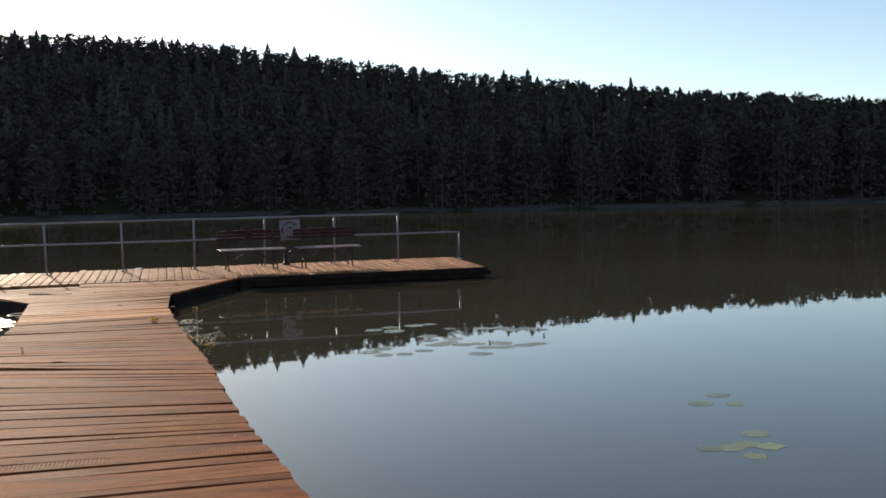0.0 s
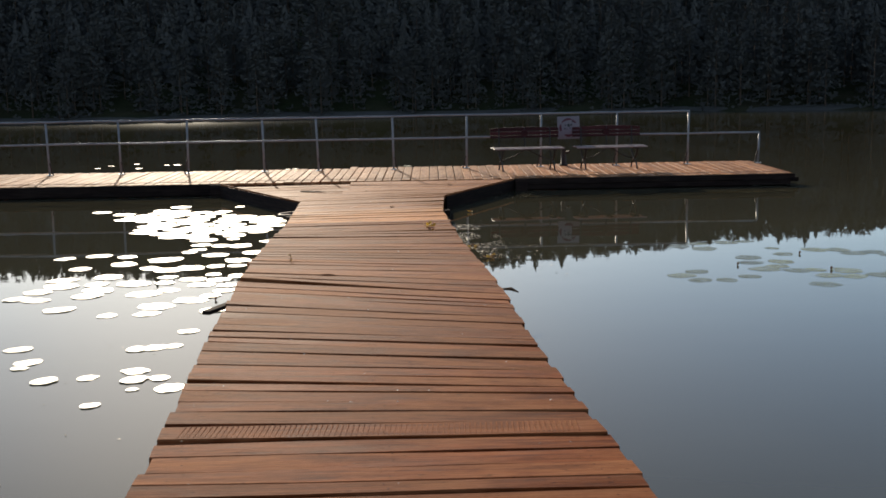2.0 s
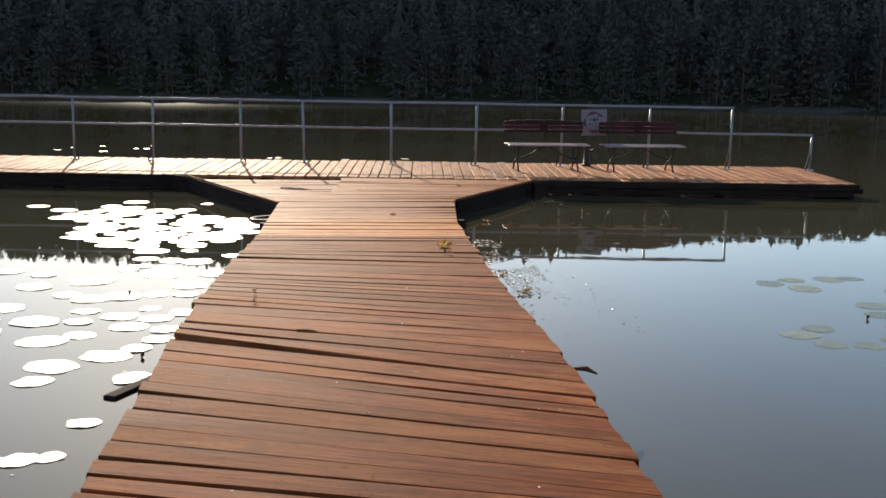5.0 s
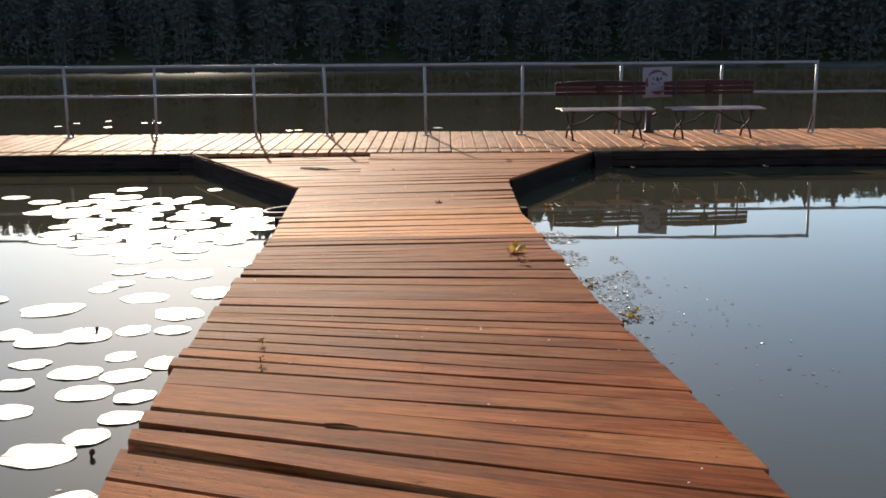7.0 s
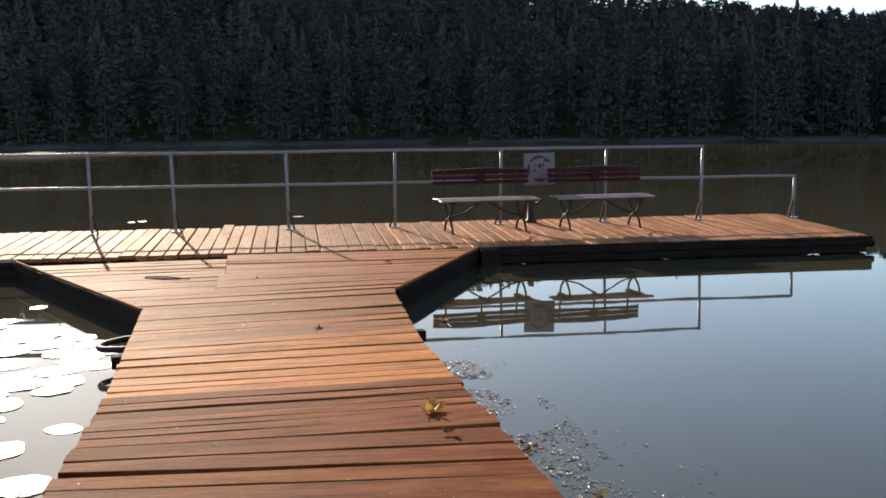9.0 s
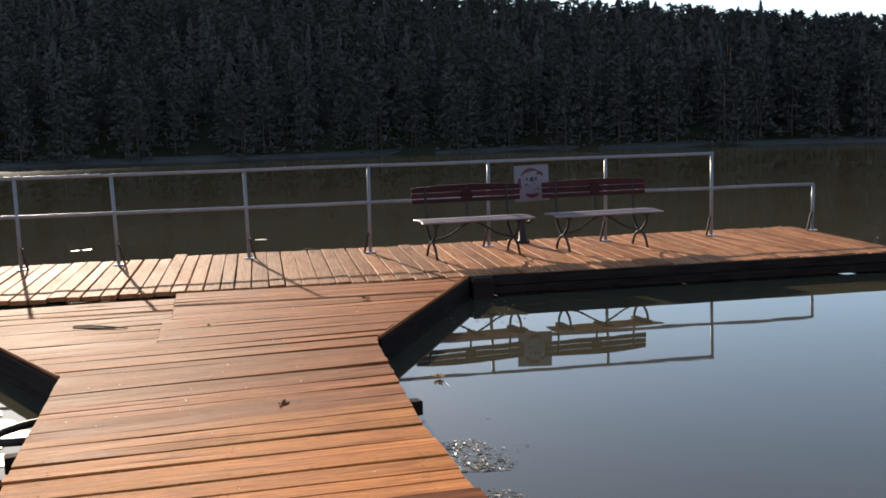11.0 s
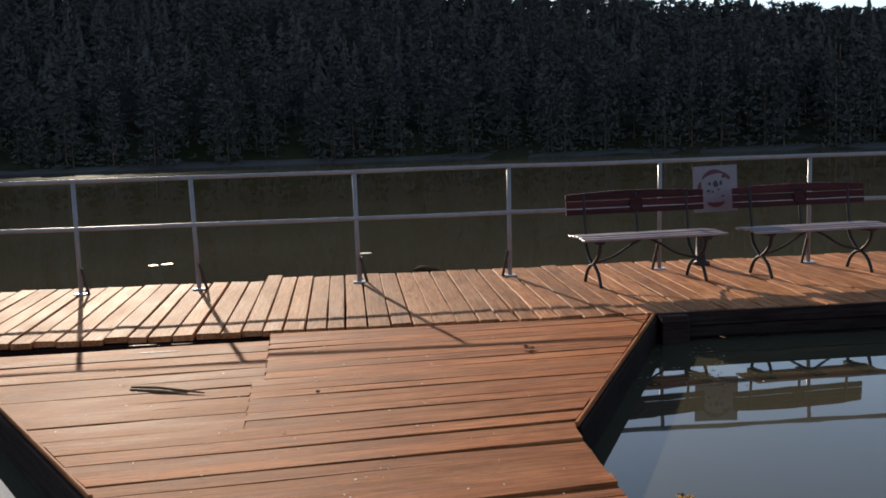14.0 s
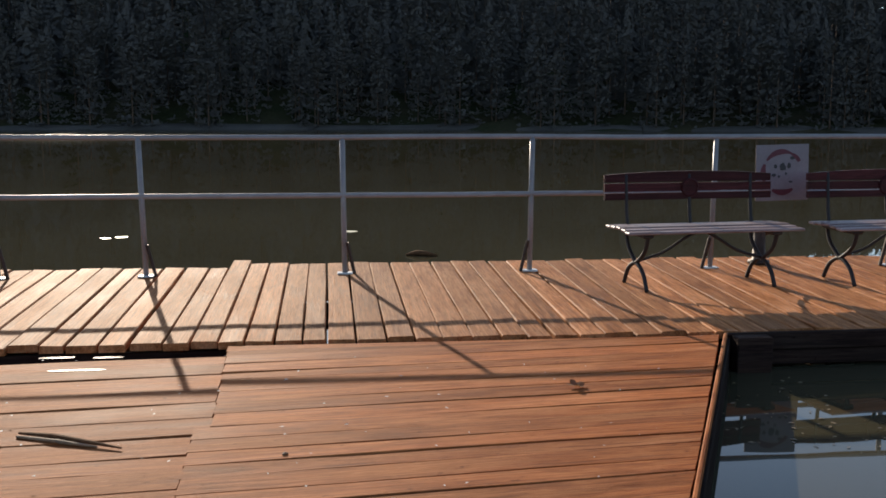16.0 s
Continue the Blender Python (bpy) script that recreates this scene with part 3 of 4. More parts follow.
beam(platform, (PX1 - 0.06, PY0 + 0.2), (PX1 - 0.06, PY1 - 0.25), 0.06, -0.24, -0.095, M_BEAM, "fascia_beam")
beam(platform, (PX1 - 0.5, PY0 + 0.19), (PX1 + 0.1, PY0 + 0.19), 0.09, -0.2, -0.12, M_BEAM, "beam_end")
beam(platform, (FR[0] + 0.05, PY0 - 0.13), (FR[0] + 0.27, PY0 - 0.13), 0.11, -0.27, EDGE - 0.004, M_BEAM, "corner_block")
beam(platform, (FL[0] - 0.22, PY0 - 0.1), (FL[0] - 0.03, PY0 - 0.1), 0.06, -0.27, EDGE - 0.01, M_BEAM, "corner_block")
for xx in np.arange(-11.5, 7.4, 2.1):
    for yy in (PY0 + 0.35, PY1 - 0.4):
        part("pile", tube_bm([(float(xx), yy, -2.9), (float(xx), yy, -0.1)], 0.09, 10), M_BEAM, platform, "dark round timber pile")

# ---- railing ----
railing = tagged(empty("railing", (0, 20.0, 0.018)), "pale painted pipe railing along the platform's lake side", "railing")
RT, RM = 1.07, 0.62
POSTS = (-11.4, -9.9, -8.45, -6.98, -5.53, -4.15, -2.64, -1.56, -0.02, 1.48, 2.99, 4.53, 5.98)


def rail_pipe(x0, x1, z, name, sag):
    r2 = random.Random(int(z * 100))
    pts = [(x0 + (x1 - x0) * k / 24, r2.uniform(-0.006, 0.006), z + r2.uniform(-sag, sag)) for k in range(25)]
    return part(name, tube_bm(pts, 0.021, 10), M_RAIL, railing, "", True)


rail_pipe(-12.2, 6.0, RT, "top_rail", 0.006)
rail_pipe(-12.2, 7.42, RM, "middle_rail", 0.006)


def post(x, top, lean):
    p = part("post", tube_bm([(x + 0.03 * lean, 0, 0), (x, 0, top)], 0.021, 10), M_RAIL, railing, "", True)
    part("base_plate", box_bm(0.12, 0.09, 0.012, (x + 0.03 * lean, 0, 0.006), 0.003), M_FLANGE, p, "white foot plate")
    part("brace", tube_bm([(x + 0.075 * (1 if lean >= 0 else -1) + 0.03 * lean, -0.01, 0.0), (x + 0.024 * (1 if lean >= 0 else -1) + 0.02 * lean, -0.018, 0.25)], 0.015, 6), M_STEEL, p, "dark slanting brace")


for i, x in enumerate(POSTS):
    post(x, RT, (-0.6, 0.9, -0.3, 0.6, 0.2, -0.5, 0.3, 0.9, 0.4, -0.4, -0.6, -0.5, -0.4)[i])
post(7.42, RM, -0.4)

# ---- benches ----
def bench():
    e = empty("park_bench", (0, 0, 0))
    tagged(e, "maroon slatted bench with black cast iron legs on the platform", "bench", "benches by the railing")
    half = 0.69
    # back slats, the upper one with an arched top
    for name, z0, z1, arch in (("back_slat", 0.755, 0.81, 0.025), ("back_slat", 0.684, 0.746, 0.0), ("back_slat", 0.622, 0.673, 0.0)):
        bm = bmesh.new()
        rows = []
        for k in range(17):
            q = -1 + 2 * k / 16
            xx, up = q * half, arch * (1 - q * q)
            yy = 0.205 + 0.045 * (z0 - 0.45) / 0.38
            rows.append([bm.verts.new((xx, yy - 0.013, z0)), bm.verts.new((xx, yy - 0.013, z1 + up)), bm.verts.new((xx, yy + 0.013, z1 + up)), bm.verts.new((xx, yy + 0.013, z0))])
        for a, c in zip(rows, rows[1:]):
            for i in range(4):
                bm.faces.new((a[i], a[(i + 1) % 4], c[(i + 1) % 4], c[i]))
        bm.faces.new(rows[0])
        bm.faces.new(rows[-1][::-1])
        part(name, bm, M_BSLAT, e)
    for k in range(5):
        yy = -0.235 + k * 0.095
        part("seat_slat", box_bm(2 * half + (0.02 if k == 0 else 0), 0.078, 0.02, (0, yy, 0.447 - 0.006 * abs(k - 2)), 0.006), M_SEAT, e)
    for xx in (-0.515, 0.0, 0.515):
        part("back_post", tube_bm(curve_points([(xx, 0.17, 0.42), (xx, 0.205, 0.55), (xx, 0.238, 0.812)], 4), 0.014, 8), M_IRON, e, "", True)
    ring = [(0.062 * math.cos(a), 0.212, 0.71 + 0.062 * math.sin(a)) for a in [2 * math.pi * k / 20 for k in range(21)]]
    part("medallion", tube_bm(ring, 0.012, 6), M_BSLAT, e, "round carved medallion", True)
    bm = bmesh.new()
    bmesh.ops.create_cone(bm, cap_ends=True, segments=20, radius1=0.055, radius2=0.055, depth=0.018, matrix=pose(0, 0.214, 0.71, 90))
    part("medallion_disc", bm, M_BSLAT, e)
    for xx in (-0.515, 0.515):
        for sy in (-1, 1):
            pts = curve_points([(xx, sy * 0.2, 0.42), (xx, sy * 0.15, 0.29), (xx, sy * 0.02, 0.19), (xx, sy * -0.05, 0.17), (xx, sy * -0.14, 0.11), (xx, sy * -0.205, 0.0)], 5)
            part("leg", tube_bm(pts, 0.016, 8), M_IRON, e, "curved black iron leg", True)
        part("seat_bearer", box_bm(0.085, 0.42, 0.045, (xx, 0, 0.412), 0.008), M_IRON, e)
        pts = curve_points([(xx, 0, 0.19), (xx * 0.6, 0, 0.25), (xx * 0.3, 0, 0.34), (0.0, 0, 0.418)], 5)
        part("stretcher", tube_bm(pts, 0.012, 8), M_IRON, e, "thin bowed iron stay", True)
    part("centre_bearer", box_bm(0.1, 0.4, 0.02, (0, 0, 0.424), 0.004), M_IRON, e)
    return e


bench_a = bench()
copy_thing(bench_a, pose(4.26, 19.4, plat_z(19.4) + 0.002, 1.5, 0, 6.0))
bench_a.matrix_basis = pose(2.63, 19.33, plat_z(19.33) + 0.002, 1.5, 0, 7.0)

# ---- warning sign on the railing ----
sign = tagged(empty("warning_sign", (3.535, 19.955, 0.8), 1.0), "faded white square sign with a red ring on the railing", "sign")
part("board", box_bm(0.45, 0.006, 0.455, (0, 0, 0), 0.002, turn=pose(0, 0, 0, 0, -1.5, 0)), M_BOARD, sign)
for a0, a1 in ((0.55, 2.55), (2.75, 3.6), (4.2, 5.3)):
    bmr = bmesh.new()
    ring_rows = []
    for k in range(21):
        a = a0 + (a1 - a0) * k / 20
        fat = 0.008 + 0.016 * abs(math.sin(2.2 * a + 0.6)) * math.sin(math.pi * (k + 0.6) / 21.2) ** 0.4
        ring_rows.append([bmr.verts.new(((0.165 + d * fat) * math.cos(a), 0, (0.165 + d * fat) * math.sin(a))) for d in (-1, 1)])
    for p, q in zip(ring_rows, ring_rows[1:]):
        bmr.faces.new((p[0], p[1], q[1], q[0]))
    part("ring", bmr, M_RED, sign, "worn red ring").location = (0, -0.0075, 0.005)
marks = ((0.0, 0.045, 0.03, 0.045), (-0.06, 0.05, 0.018, 0.02), (0.055, 0.055, 0.02, 0.028), (-0.075, -0.02, 0.02, 0.016), (-0.03, -0.03, 0.012, 0.012), (0.03, -0.01, 0.01, 0.014), (0.075, -0.075, 0.022, 0.01), (0.08, 0.12, 0.03, 0.018))
for mx, mz, rw, rh in marks:
    bm = bmesh.new()
    r2 = random.Random(int((mx + 1) * 1000))
    ring_v = [bm.verts.new((mx + rw * math.cos(a) * r2.uniform(0.6, 1.1), 0, mz + rh * math.sin(a) * r2.uniform(0.6, 1.1))) for a in [2 * math.pi * k / 9 for k in range(9)]]
    bm.faces.new(ring_v)
    mk = part("mark", bm, M_BLACK, sign, "worn black printed mark")
    mk.location = (0, -0.0075, 0)
part("backing", box_bm(0.44, 0.012, 0.445, (0, 0.01, 0), 0.002, turn=pose(0, 0, 0, 0, -1.5, 0)), M_BACK, sign)

# mooring bollard behind the first bench
bol = tagged(empty("mooring_bollard", (3.46, 20.17, 0.022)), "short dark steel mooring post at the platform's edge", "bollard")
part("shaft", tube_bm([(0, 0, 0), (0, 0, 0.03), (0, 0, 0.04), (0, 0, 0.33), (0, 0, 0.36)], [0.09, 0.09, 0.055, 0.045, 0.05], 14), M_STEEL, bol, "", True)
part("horn", tube_bm([(0, 0, 0.25), (0.1, 0, 0.27), (0.13, 0, 0.3)], [0.02, 0.022, 0.026], 8), M_STEEL, bol, "", True)

# ---- lily pads ----
def pad_mesh(seed, mat):
    r2 = random.Random(seed)
    verts, faces = [(0, 0, 0.0)], []
    count = 36
    slot = 0.035 + 0.03 * r2.random()
    lobes = [r2.uniform(-0.05, 0.05) for _ in range(5)]
    fray = [r2.uniform(-0.035, 0.03) for _ in range(count + 1)]
    for ring in (0.6, 1.0):
        for k in range(count + 1):
            a = slot + (2 * math.pi - 2 * slot) * k / count
            r = ring * (1 + sum(c * math.sin((i + 2) * a + i) for i, c in enumerate(lobes)) * ring + fray[k] * (ring > 0.9))
            z = (0.03 * math.sin(3 * a + seed) + 0.02 * math.sin(7 * a) + 0.015) * ring ** 2
            verts.append((r * math.cos(a), r * 0.86 * math.sin(a), z))
    for k in range(count):
        faces.append((0, 1 + k, 2 + k))
        faces.append((1 + k, count + 2 + k, count + 3 + k, 2 + k))
    me = bpy.data.meshes.new("lily_pad")
    me.from_pydata(verts, [], faces)
    me.materials.append(mat)
    me.polygons.foreach_set("use_smooth", [True] * len(me.polygons))
    return me


rb = random.Random(21)


def bud(x, y):
    e = empty("lily_bud", (x, y, WATER))
    tagged(e, "small dark water lily bud standing on its stalk", "water lily", "water lily buds")
    part("stalk", tube_bm([(0, 0, -0.03), (0.006, 0, 0.02)], 0.006, 6), M_BLEAF, e)
    part("head", tube_bm([(0.006, 0, 0.008), (0.007, 0, 0.014), (0.009, 0, 0.026), (0.01, 0, 0.034)], [0.006, 0.012, 0.011, 0.003], 8), M_BARK, e, "", True)


PADS = [pad_mesh(k, M_PAD) for k in range(6)]
DULL_PADS = [pad_mesh(k + 6, M_DULL) for k in range(6)]
SUNK_PADS = [pad_mesh(k + 12, M_SUNK) for k in range(4)]
rp = random.Random(11)


MADE = []


def place_pad(x, y, r, label, group):
    MADE.append((x, y, r))
    ob = new("lily_pad", rp.choice(DULL_PADS if label == DULL else SUNK_PADS if label == SUNK else PADS))
    flat = 0.003 if label == DULL else 0.006 if label == SUNK else 0.035
    ob.matrix_world = pose(x, y, WATER + (0.003 if label == SUNLIT else 0.001) + rp.uniform(0, 0.004 if label == SUNLIT else 0.001), 0, 0, rp.uniform(0, 360)) @ Matrix.Diagonal((r, r, flat, 1))
    tagged(ob, label, "lily pad", group)


def pad_field(cx, cy, rx, ry, count, r0, r1, label, group, thin=0.0):
    count += len(MADE)
    tries = 0
    close = 0.62 if label == DULL else 0.8
    while len(MADE) < count and tries < 4000:
        tries += 1
        a, q = rp.uniform(0, 6.28), math.sqrt(rp.random())
        x, y = cx + rx * q * math.cos(a), cy + ry * q * math.sin(a)
        r = rp.uniform(r0, r1)
        if any((x - u) ** 2 + (y - v) ** 2 < (close * (r + w)) ** 2 for u, v, w in MADE):
            continue
        if x < 0 and x > edge_left(min(y, 14)) - r - 0.03:
            continue
        place_pad(x, y, r, label, group)


DULL = "flat pale green lily pad floating on calm water"
SUNK = "olive lily pad lying just awash in the water"
SUNLIT = "glossy green lily pad glaring in the low sun"
BESIDE = "lily pads beside the walkway"
for x, y, r in ((-4.45, 15.21, 0.16), (-4.0, 14.85, 0.18), (-3.71, 14.14, 0.22), (-3.54, 15.33, 0.15), (-3.36, 15.86, 0.17), (-2.51, 15.05, 0.13), (-2.38, 15.75, 0.09),
                (-1.99, 10.84, 0.1), (-1.7, 10.42, 0.15), (-1.29, 10.55, 0.16), (-1.38, 10.0, 0.16), (-1.54, 9.62, 0.11), (-1.32, 9.62, 0.1), (-2.19, 10.12, 0.19), (-1.78, 9.53, 0.16),
                (-1.98, 9.42, 0.16), (-2.2, 9.54, 0.12), (-1.88, 8.98, 0.1), (-1.46, 9.11, 0.09), (-1.6, 8.83, 0.13), (-1.34, 8.78, 0.12)):
    place_pad(x, y, r, SUNLIT, BESIDE)
for x, y, r in ((-1.2, 8.98, 0.11), (-1.45, 8.52, 0.13), (-1.2, 8.46, 0.1), (-1.18, 8.18, 0.1), (-1.25, 7.95, 0.1), (-1.38, 7.76, 0.15), (-1.83, 8.65, 0.1), (-1.7, 8.27, 0.11),
                (-1.29, 11.5, 0.11), (-1.75, 11.76, 0.09), (-2.11, 11.7, 0.17), (-2.04, 11.24, 0.12), (-1.79, 11.17, 0.13), (-1.55, 11.14, 0.16), (-2.05, 10.68, 0.1)):
    place_pad(x, y, r, SUNLIT, BESIDE)
for x, y, r in ((-1.61, 7.21, 0.11), (-1.1, 7.3, 0.12), (-1.12, 6.52, 0.08), (-1.24, 6.02, 0.09), (-1.36, 5.98, 0.08), (-1.12, 6.06, 0.07), (-1.62, 7.52, 0.16), (-2.12, 8.64, 0.17),
                (-1.88, 8.1, 0.16), (-1.92, 7.16, 0.09), (-1.2, 5.38, 0.09), (-0.88, 4.97, 0.1), (-1.15, 5.17, 0.09), (-1.0, 5.2, 0.07), (-1.46, 5.24, 0.07), (-1.25, 4.63, 0.06), (-1.1, 4.95, 0.04), (-2.20, 6.04, 0.10), (-1.99, 5.66, 0.10), (-1.71, 5.18, 0.09), (-1.99, 5.51, 0.06)):
    place_pad(x, y, r, SUNLIT, BESIDE)
pad_field(-2.3, 13.2, 0.95, 1.3, 40, 0.13, 0.22, SUNLIT, BESIDE)
pad_field(-3.1, 14.4, 0.7, 0.8, 12, 0.12, 0.2, SUNLIT, BESIDE)
pad_field(-2.55, 8.3, 0.45, 1.0, 10, 0.12, 0.19, SUNLIT, BESIDE)
pad_field(-2.9, 10.2, 0.5, 0.9, 5, 0.12, 0.18, SUNLIT, BESIDE)
OPEN = "lily pads in open water"
for x, y, r in ((3.5, 10.43, 0.14), (3.73, 10.22, 0.16), (3.75, 10.6, 0.12), (4.1, 10.66, 0.15), (4.32, 10.72, 0.11), (4.46, 10.14, 0.08), (4.44, 9.72, 0.12), (4.01, 9.54, 0.15), (3.93, 9.2, 0.13),
                (4.25, 9.23, 0.14), (3.95, 8.8, 0.15), (4.12, 8.95, 0.12), (4.22, 8.69, 0.13), (4.4, 8.7, 0.11), (3.07, 8.53, 0.14), (3.27, 8.73, 0.12), (3.18, 8.27, 0.12), (3.42, 8.25, 0.11), (3.68, 8.41, 0.11)):
    place_pad(x, y, r, DULL, OPEN)
for x, y, r in ((4.87, 9.98, 0.15), (5.11, 9.94, 0.14), (5.18, 9.68, 0.14), (5.4, 9.75, 0.14), (5.5, 9.55, 0.12), (4.68, 8.63, 0.16), (4.42, 8.38, 0.13), (4.62, 8.31, 0.13), (4.21, 7.94, 0.14), (4.88, 8.36, 0.13), (5.05, 8.42, 0.12)):
    place_pad(x, y, r, DULL, OPEN)
for x, y, r in ((4.42, 3.3, 0.09), (4.56, 3.27, 0.11), (4.72, 3.32, 0.1), (4.84, 3.22, 0.11), (4.95, 3.58, 0.12), (4.6, 3.02, 0.09), (5.12, 4.68, 0.12), (5.42, 4.92, 0.1), (5.36, 4.55, 0.08)):
    place_pad(x, y, r, SUNK, OPEN)
pad_field(-2.75, 24.9, 0.3, 0.1, 2, 0.06, 0.09, SUNLIT, "lily pads beyond the railing")
pad_field(0.2, 25.4, 0.1, 0.1, 1, 0.1, 0.12, SUNLIT, "lily pads beyond the railing")
pad_field(-7.5, 27.0, 1.6, 1.5, 6, 0.07, 0.12, SUNLIT, "lily pads beyond the railing")

for x, y in ((-1.75, 9.6), (-1.17, 7.75), (5.35, 9.0), (5.5, 9.6), (3.75, 9.05), (4.6, 9.7), (4.55, 8.7)):
    bud(x, y)

# ---- floating litter beside the walkway ----
lv, lf = [], []


def fleck(x, y, z, size):
    o, a = len(lv), rb.uniform(0, 6.28)
    c, s = math.cos(a) * size, math.sin(a) * size
    k = rb.uniform(0.3, 0.6)
    lv.extend([(x - c, y - s, z), (x + s * k, y - c * k, z + rb.uniform(0, 0.3) * size), (x + c, y + s, z + 0.001), (x - s * k, y + c * k, z + rb.uniform(0, 0.3) * size)])
    lf.append((o, o + 1, o + 2, o + 3))


while len(lf) < 3200:
    y = rb.triangular(9.0, 13.3, 12.0)
    wide = float(np.interp(y, [9.3, 10.0, 11.5, 12.6, 13.3], [0.25, 0.55, 0.62, 0.4, 0.15]))
    off = wide * rb.random() ** 1.3 if rb.random() < 0.93 else rb.uniform(0.1, 1.0 if y < 11 else 0.6)
    x = edge_right(y) + 0.03 + off
    if noise.noise(Vector((x * 3.2, y * 2.2, 3))) < -0.1:
        continue
    fleck(x, y, WATER + 0.003 + rb.uniform(0, 0.003), 0.004 + min(rb.expovariate(1 / 0.0045), 0.02))
for _ in range(60):
    y = rb.uniform(8.4, 10.4)
    fleck(edge_right(y) + rb.uniform(0.1, 1.1), y, WATER + 0.004, rb.uniform(0.006, 0.016))
for _ in range(30):
    y = rb.uniform(3.0, 7.5)
    fleck(edge_left(y) - rb.uniform(0.08, 1.2), y, WATER + 0.003, rb.uniform(0.005, 0.015))
for _ in range(90):
    fleck(rb.uniform(1.5, 2.6), rb.uniform(16.2, 17.6), WATER + 0.003, rb.uniform(0.006, 0.02))
tagged(linked("floating_litter", lv, lf, M_DEBRIS), "pale drifting leaf litter and froth beside the walkway", "litter", kind="stuff")

# ---- small things on and beside the decks ----
def leaf_bm(size, curl, lobes=5):
    bm = bmesh.new()
    mid = bm.verts.new((0, 0, 0.004))
    rim = []
    for k in range(20):
        a = 2 * math.pi * k / 20
        r = size * (0.55 + 0.45 * abs(math.cos(a * lobes / 2)))
        rim.append(bm.verts.new((r * math.cos(a), r * math.sin(a), 0.004 + curl * (r / size) ** 2 * (0.6 + 0.4 * math.sin(2 * a)))))
    for k in range(20):
        bm.faces.new((mid, rim[k], rim[(k + 1) % 20]))
    return bm


def leaf(x, y, size, curl, mat, label, turn):
    ob = part("fallen_leaf", leaf_bm(size, curl), mat, None, "", True)
    ob.matrix_world = pose(x, y, deck_z(y) + (0.007 if y < 12.9 else -0.003), 6, 4, turn)
    tagged(ob, label, "leaf")


leaf(0.7, 10.62, 0.07, 0.06, M_YLEAF, "curled yellow maple leaf lying on the walkway planks", 20)
leaf(0.67, 10.54, 0.055, 0.06, M_YLEAF, "curled yellow maple leaf lying on the walkway planks", 130)
leaf(0.72, 10.2, 0.05, 0.03, M_BLEAF, "dry brown leaf lying on the walkway planks", 70)
leaf(0.19, 13.0, 0.04, 0.025, M_BLEAF, "dry brown leaf lying on the walkway planks", 10)
leaf(1.05, 16.72, 0.055, 0.02, M_BLEAF, "dry brown leaf lying on the deck", 40)


def sprig(x, y, tall, turn):
    e = empty("weed_sprig", (x, y, deck_z(y)), turn)
    tagged(e, "small brown weed sprig growing between planks", "weed", "weeds in the walkway")
    part("stem", tube_bm([(0, 0, -0.02), (0.006, 0.004, tall * 0.6), (-0.004, 0.0, tall)], [0.004, 0.003, 0.002], 5), M_BLEAF, e)
    for k in range(6):
        a, z = k * 2.4, tall * (0.3 + 0.12 * k)
        bm = bmesh.new()
        c, s = math.cos(a), math.sin(a)
        q = [bm.verts.new(p) for p in ((0, 0, z), (c * 0.011 - s * 0.006, s * 0.011 + c * 0.006, z + 0.008), (c * 0.024, s * 0.024, z + 0.007), (c * 0.011 + s * 0.006, s * 0.011 - c * 0.006, z + 0.008))]
        bm.faces.new(q)
        part("leaf", bm, M_YLEAF if k % 2 == 0 else M_BLEAF, e)


sprig(-0.6, 8.4, 0.034, 0)
sprig(-0.55, 8.1, 0.034, 80)

stick = tagged(empty("broken_stick", (-1.22, 16.19, -0.09), -24), "split dark bark stick lying on the deck", "stick")
part("half", tube_bm([(-0.27, 0.015, 0.02), (-0.1, 0.02, 0.022), (0.1, 0.0, 0.02), (0.25, -0.012, 0.016)], [0.006, 0.011, 0.009, 0.004], 7), M_BARK, stick)
part("half", tube_bm([(-0.26, -0.012, 0.014), (-0.05, -0.014, 0.014), (0.14, -0.02, 0.012)], [0.006, 0.01, 0.004], 7), M_STRIP, stick)

slat = part("loose_slat", box_bm(0.5, 0.07, 0.03, (0, 0, 0), 0.006), M_BEAM, None)
slat.matrix_world = pose(-0.865, 6.6, -0.09, 0, 0, 70)
tagged(slat, "dark loose slat sticking out under the planks", "slat")
chip = part("splinter", tube_bm([(-0.05, 0, 0), (0.02, 0.01, 0.01), (0.08, 0.0, -0.005)], [0.008, 0.015, 0.005], 6), M_BARK, None)
chip.matrix_world = pose(1.3, 6.75, -0.035, 0, 12, 10)
tagged(chip, "dark wood splinter jutting from the walkway edge", "splinter")

# bent iron loop under the walkway's edge
loop = [(-1.02, 13.42, -0.12), (-1.2, 13.36, -0.12), (-1.32, 13.24, -0.12), (-1.365, 13.13, -0.12), (-1.34, 13.02, -0.12), (-1.26, 12.98, -0.12), (-1.02, 13.0, -0.12)]
lo = part("iron_loop", tube_bm(curve_points(loop, 4), 0.024, 8), M_STEEL, None, "", True)
tagged(lo, "dark bent iron loop bolted under the walkway edge", "mooring loop")

drift = part("driftwood", tube_bm([(-0.16, 0, 0), (-0.05, 0.02, 0.02), (0.06, 0.0, 0.015), (0.18, -0.02, 0.0)], [0.01, 0.03, 0.028, 0.008], 8), M_BARK, None, "", True)
drift.matrix_world = pose(0.87, 23.0, WATER + 0.008, 0, 0, -12)
tagged(drift, "small piece of driftwood floating beyond the railing", "driftwood")
tuft = tagged(empty("floating_tuft", (1.3, 14.3, WATER)), "brown leaf tuft floating beside the walkway", "leaf tuft")
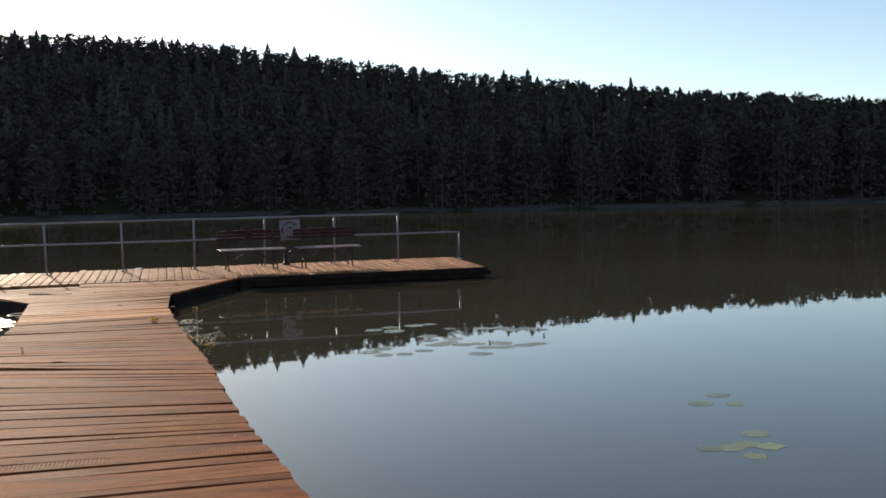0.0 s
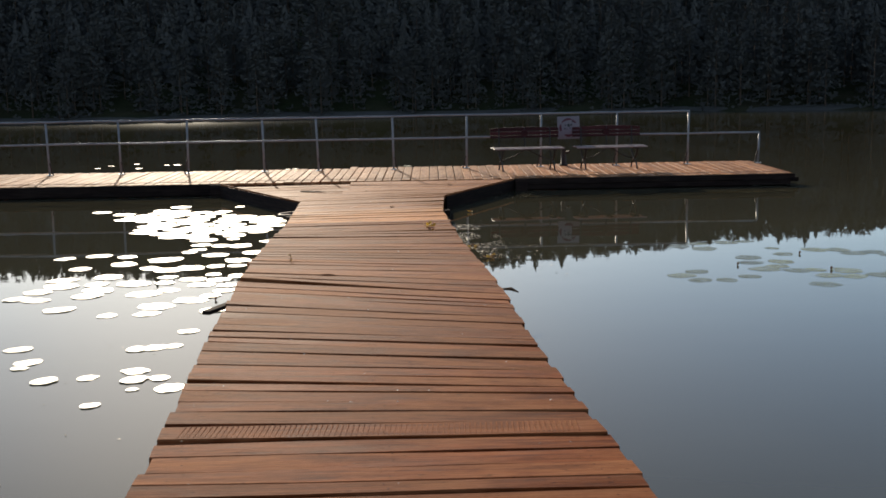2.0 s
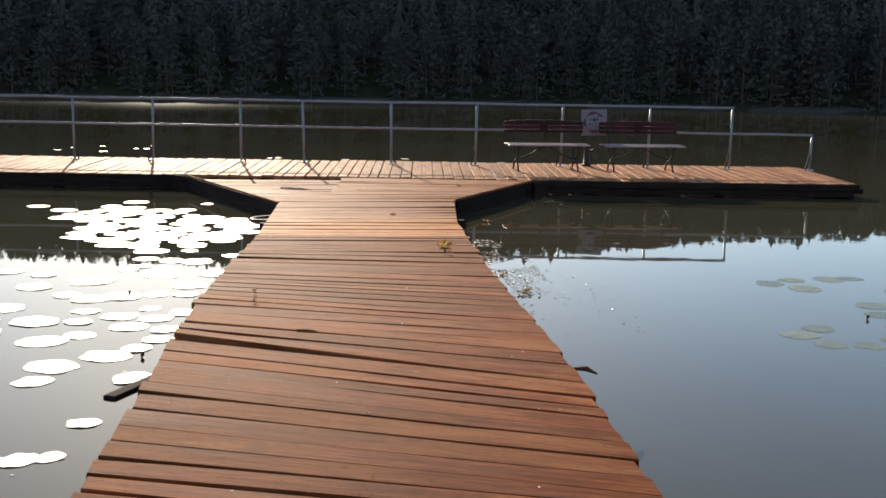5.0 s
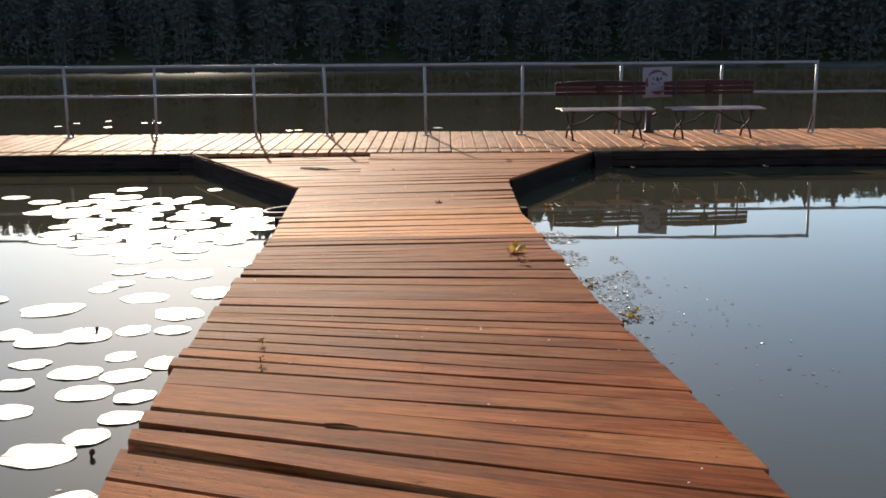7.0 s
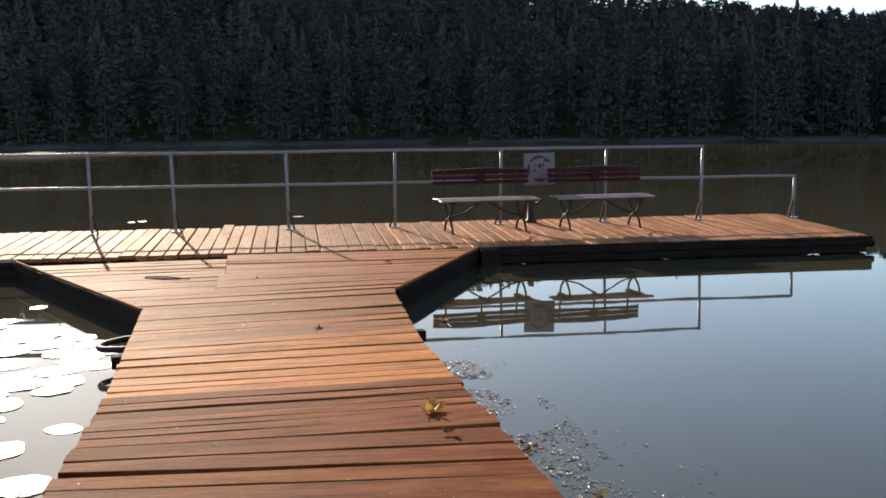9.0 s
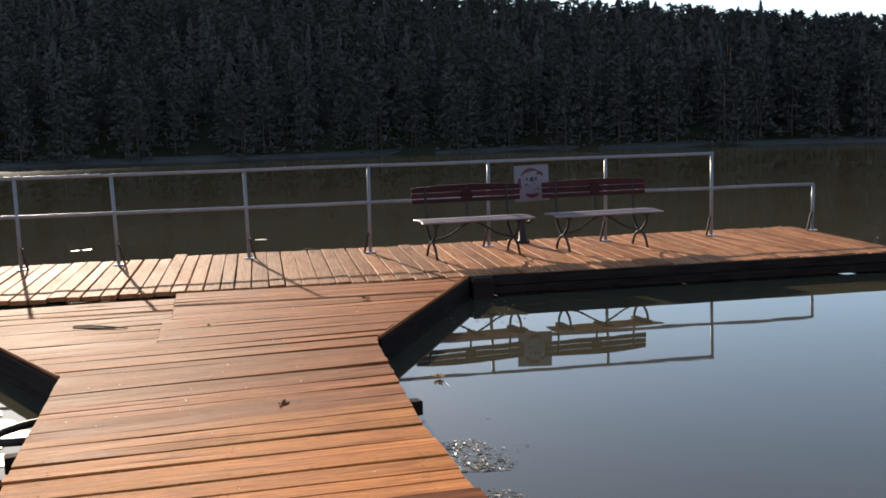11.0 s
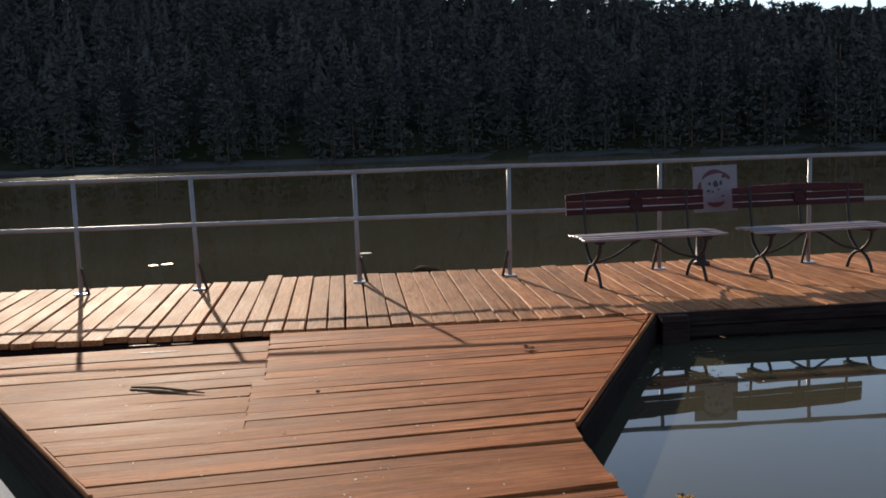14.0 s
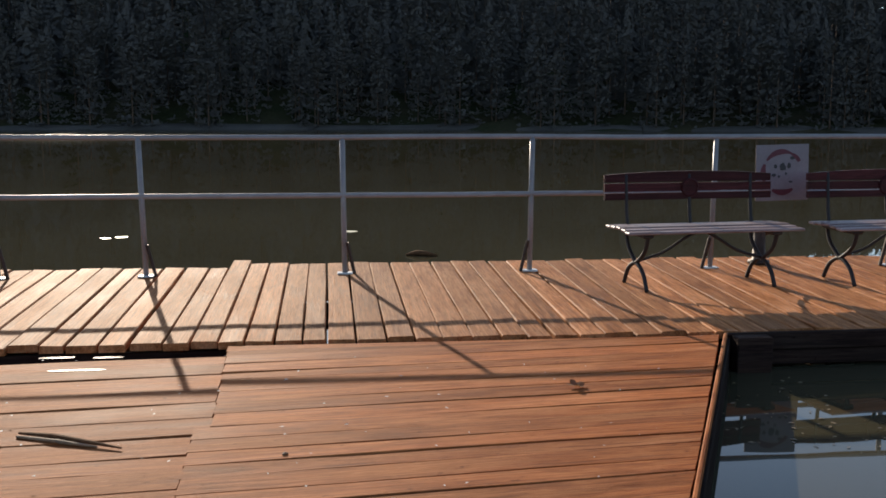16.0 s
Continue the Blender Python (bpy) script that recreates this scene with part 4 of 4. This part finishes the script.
for k in range(4):
    lp = part("leaf", leaf_bm(0.028, 0.012), M_BLEAF if k % 2 else M_YLEAF, tuft)
    lp.matrix_basis = pose(0.018 * math.cos(k * 1.7), 0.018 * math.sin(k * 1.7), 0.006 + 0.004 * k, 10 * k, -8, 80 * k)
part("thread", tube_bm([(0.0, -0.03, 0.003), (0.02, -0.12, 0.003), (0.03, -0.26, 0.003)], 0.0016, 4), M_DEBRIS, tuft)

def leaf_heap(x, y, count, reach, label):
    """A low drift of small leaves lying on the water."""
    e = tagged(empty("leaf_heap", (x, y, WATER)), label, "leaf litter")
    for k in range(count):
        lp = part("leaf", leaf_bm(rb.uniform(0.014, 0.03), rb.uniform(0.005, 0.02)), (M_BLEAF, M_YLEAF, M_BARK)[k % 3], e)
        lp.matrix_basis = pose(rb.gauss(0, reach), rb.gauss(0, reach * 0.5), 0.004 + 0.012 * rb.random(), rb.uniform(-25, 25), rb.uniform(-25, 25), rb.uniform(0, 360))
    return e


leaf_heap(1.3, 9.84, 16, 0.09, "small drift of brown leaves caught beside the walkway")
leaf_heap(1.14, 10.7, 12, 0.07, "small drift of brown leaves caught beside the walkway")

# bird droppings and grit
lv, lf = [], []
for _ in range(150):
    y = rb.uniform(12.7, 17.6)
    fleck(rb.uniform(jl_edge(y) + 0.1, jr_edge(y) - 0.1), y, deck_z(y) + 0.0, rb.uniform(0.004, 0.013))
for _ in range(140):
    y = rb.uniform(0.0, 12.5)
    fleck(rb.uniform(edge_left(y) + 0.05, edge_right(y) - 0.05), y, deck_z(y) + 0.007, rb.uniform(0.003, 0.009))
tagged(linked("droppings", lv, lf, M_WHITE), "tiny white bird droppings spattered over the planks", "droppings", kind="stuff")

# cross beam whose ends show at both edges of the walkway
beam(walkway, (-1.2, 12.6), (0.98, 13.1), 0.09, -0.17, -0.085, M_BEAM, "cross_beam", "dark cross beam with showing ends")

# one ribbed board
rv, rf = [], []
ribbed = min((ob for ob in walkway.children if ob.name.split(".")[0] == "plank"), key=lambda ob: abs(ob.matrix_world.translation.y - 3.3))
rx = [v.co.x for v in ribbed.data.vertices]
ry0, ry1 = max(v.co.y for v in list(ribbed.data.vertices)[1::6]) + 0.016, min(v.co.y for v in list(ribbed.data.vertices)[4::6]) - 0.016
rtop = [(v.co.x, v.co.z) for v in list(ribbed.data.vertices)[2::6]]
x0 = min(rx) + 0.1
while x0 < max(rx) - 0.1:
    o, rz = len(rv), float(np.interp(x0, [p[0] for p in rtop], [p[1] for p in rtop]))
    for dz, ins in ((-0.004, 0.0), (0.0009, 0.004)):
        rv += [tuple(ribbed.matrix_world @ Vector(p)) for p in ((x0 + ins, ry0, rz + dz), (x0 + 0.012 - ins, ry0, rz + dz), (x0 + 0.012 - ins, ry1, rz + dz), (x0 + ins, ry1, rz + dz))]
    rf += [(o + 4, o + 5, o + 6, o + 7)] + [(o + k, o + (k + 1) % 4, o + 4 + (k + 1) % 4, o + 4 + k) for k in range(4)]
    x0 += 0.0235
tagged(linked("ribs", rv, rf, M_WALK, walkway), "fine anti-slip ribs across one board", kind="stuff")

# nail heads near both ends of the walkway boards
nv, nf = [], []
for ob in walkway.children:
    if ob.name.split(".")[0] != "plank" or ob.location.y < -2:
        continue
    xs_ = [v.co.x for v in ob.data.vertices]
    ys_ = [v.co.y for v in ob.data.vertices]
    for end in (min(xs_) + 0.16, (min(xs_) + max(xs_)) / 2, max(xs_) - 0.16):
        for off in (0.28, 0.72):
            p = ob.matrix_world @ Vector((end + rb.uniform(-0.03, 0.03), min(ys_) + (max(ys_) - min(ys_)) * off + rb.uniform(-0.008, 0.008), 0))
            o = len(nv)
            nv += [(p.x + 0.0048 * math.cos(a), p.y + 0.0048 * math.sin(a), deck_z(p.y) + 0.0075) for a in [k * math.pi / 3 for k in range(6)]]
            nf.append(tuple(range(o, o + 6)))
tagged(linked("nail_heads", nv, nf, M_NAIL, walkway), "rusty nail heads in the boards", kind="stuff")

# thin wet streaks on the lower boards
M_WET, n, l, b = shader("wet_film", 0.12)
b.inputs["Base Color"].default_value = (0.16, 0.08, 0.03, 1)
for x0, x1, y0 in ((-1.63, -1.32, 17.42), (-1.75, -1.55, 17.72), (-1.45, -1.28, 17.7)):
    bm = bmesh.new()
    rim = []
    for k in range(16):
        a = 2 * math.pi * k / 16
        rim.append(bm.verts.new(((x0 + x1) / 2 + (x1 - x0) / 2 * math.cos(a), y0 + 0.018 * math.sin(a) * rb.uniform(0.7, 1.1), -0.074)))
    bm.faces.new(rim)
    tagged(part("wet_streak", bm, M_WET, None), "thin shining wet streak on the deck boards", "puddle")

twig = tagged(part("twig", tube_bm([(-0.06, 0.02, 0.006), (0.0, 0.0, 0.008), (0.05, -0.03, 0.006)], [0.003, 0.004, 0.002], 5), M_BLEAF, None), "small pale twig lying on the walkway planks", "twig")
twig.matrix_world = pose(-0.14, 7.35, 0.006, 0, 0, 10)
pebble = tagged(part("wood_chip", tube_bm([(-0.02, 0, 0.008), (0.0, 0.004, 0.012), (0.022, 0, 0.006)], [0.006, 0.012, 0.005], 6), M_STRIP, None), "small pale wood chip lying on the deck", "chip")
pebble.matrix_world = pose(-0.33, 15.85, -0.052, 0, 0, 30) @ Matrix.Scale(0.6, 4)
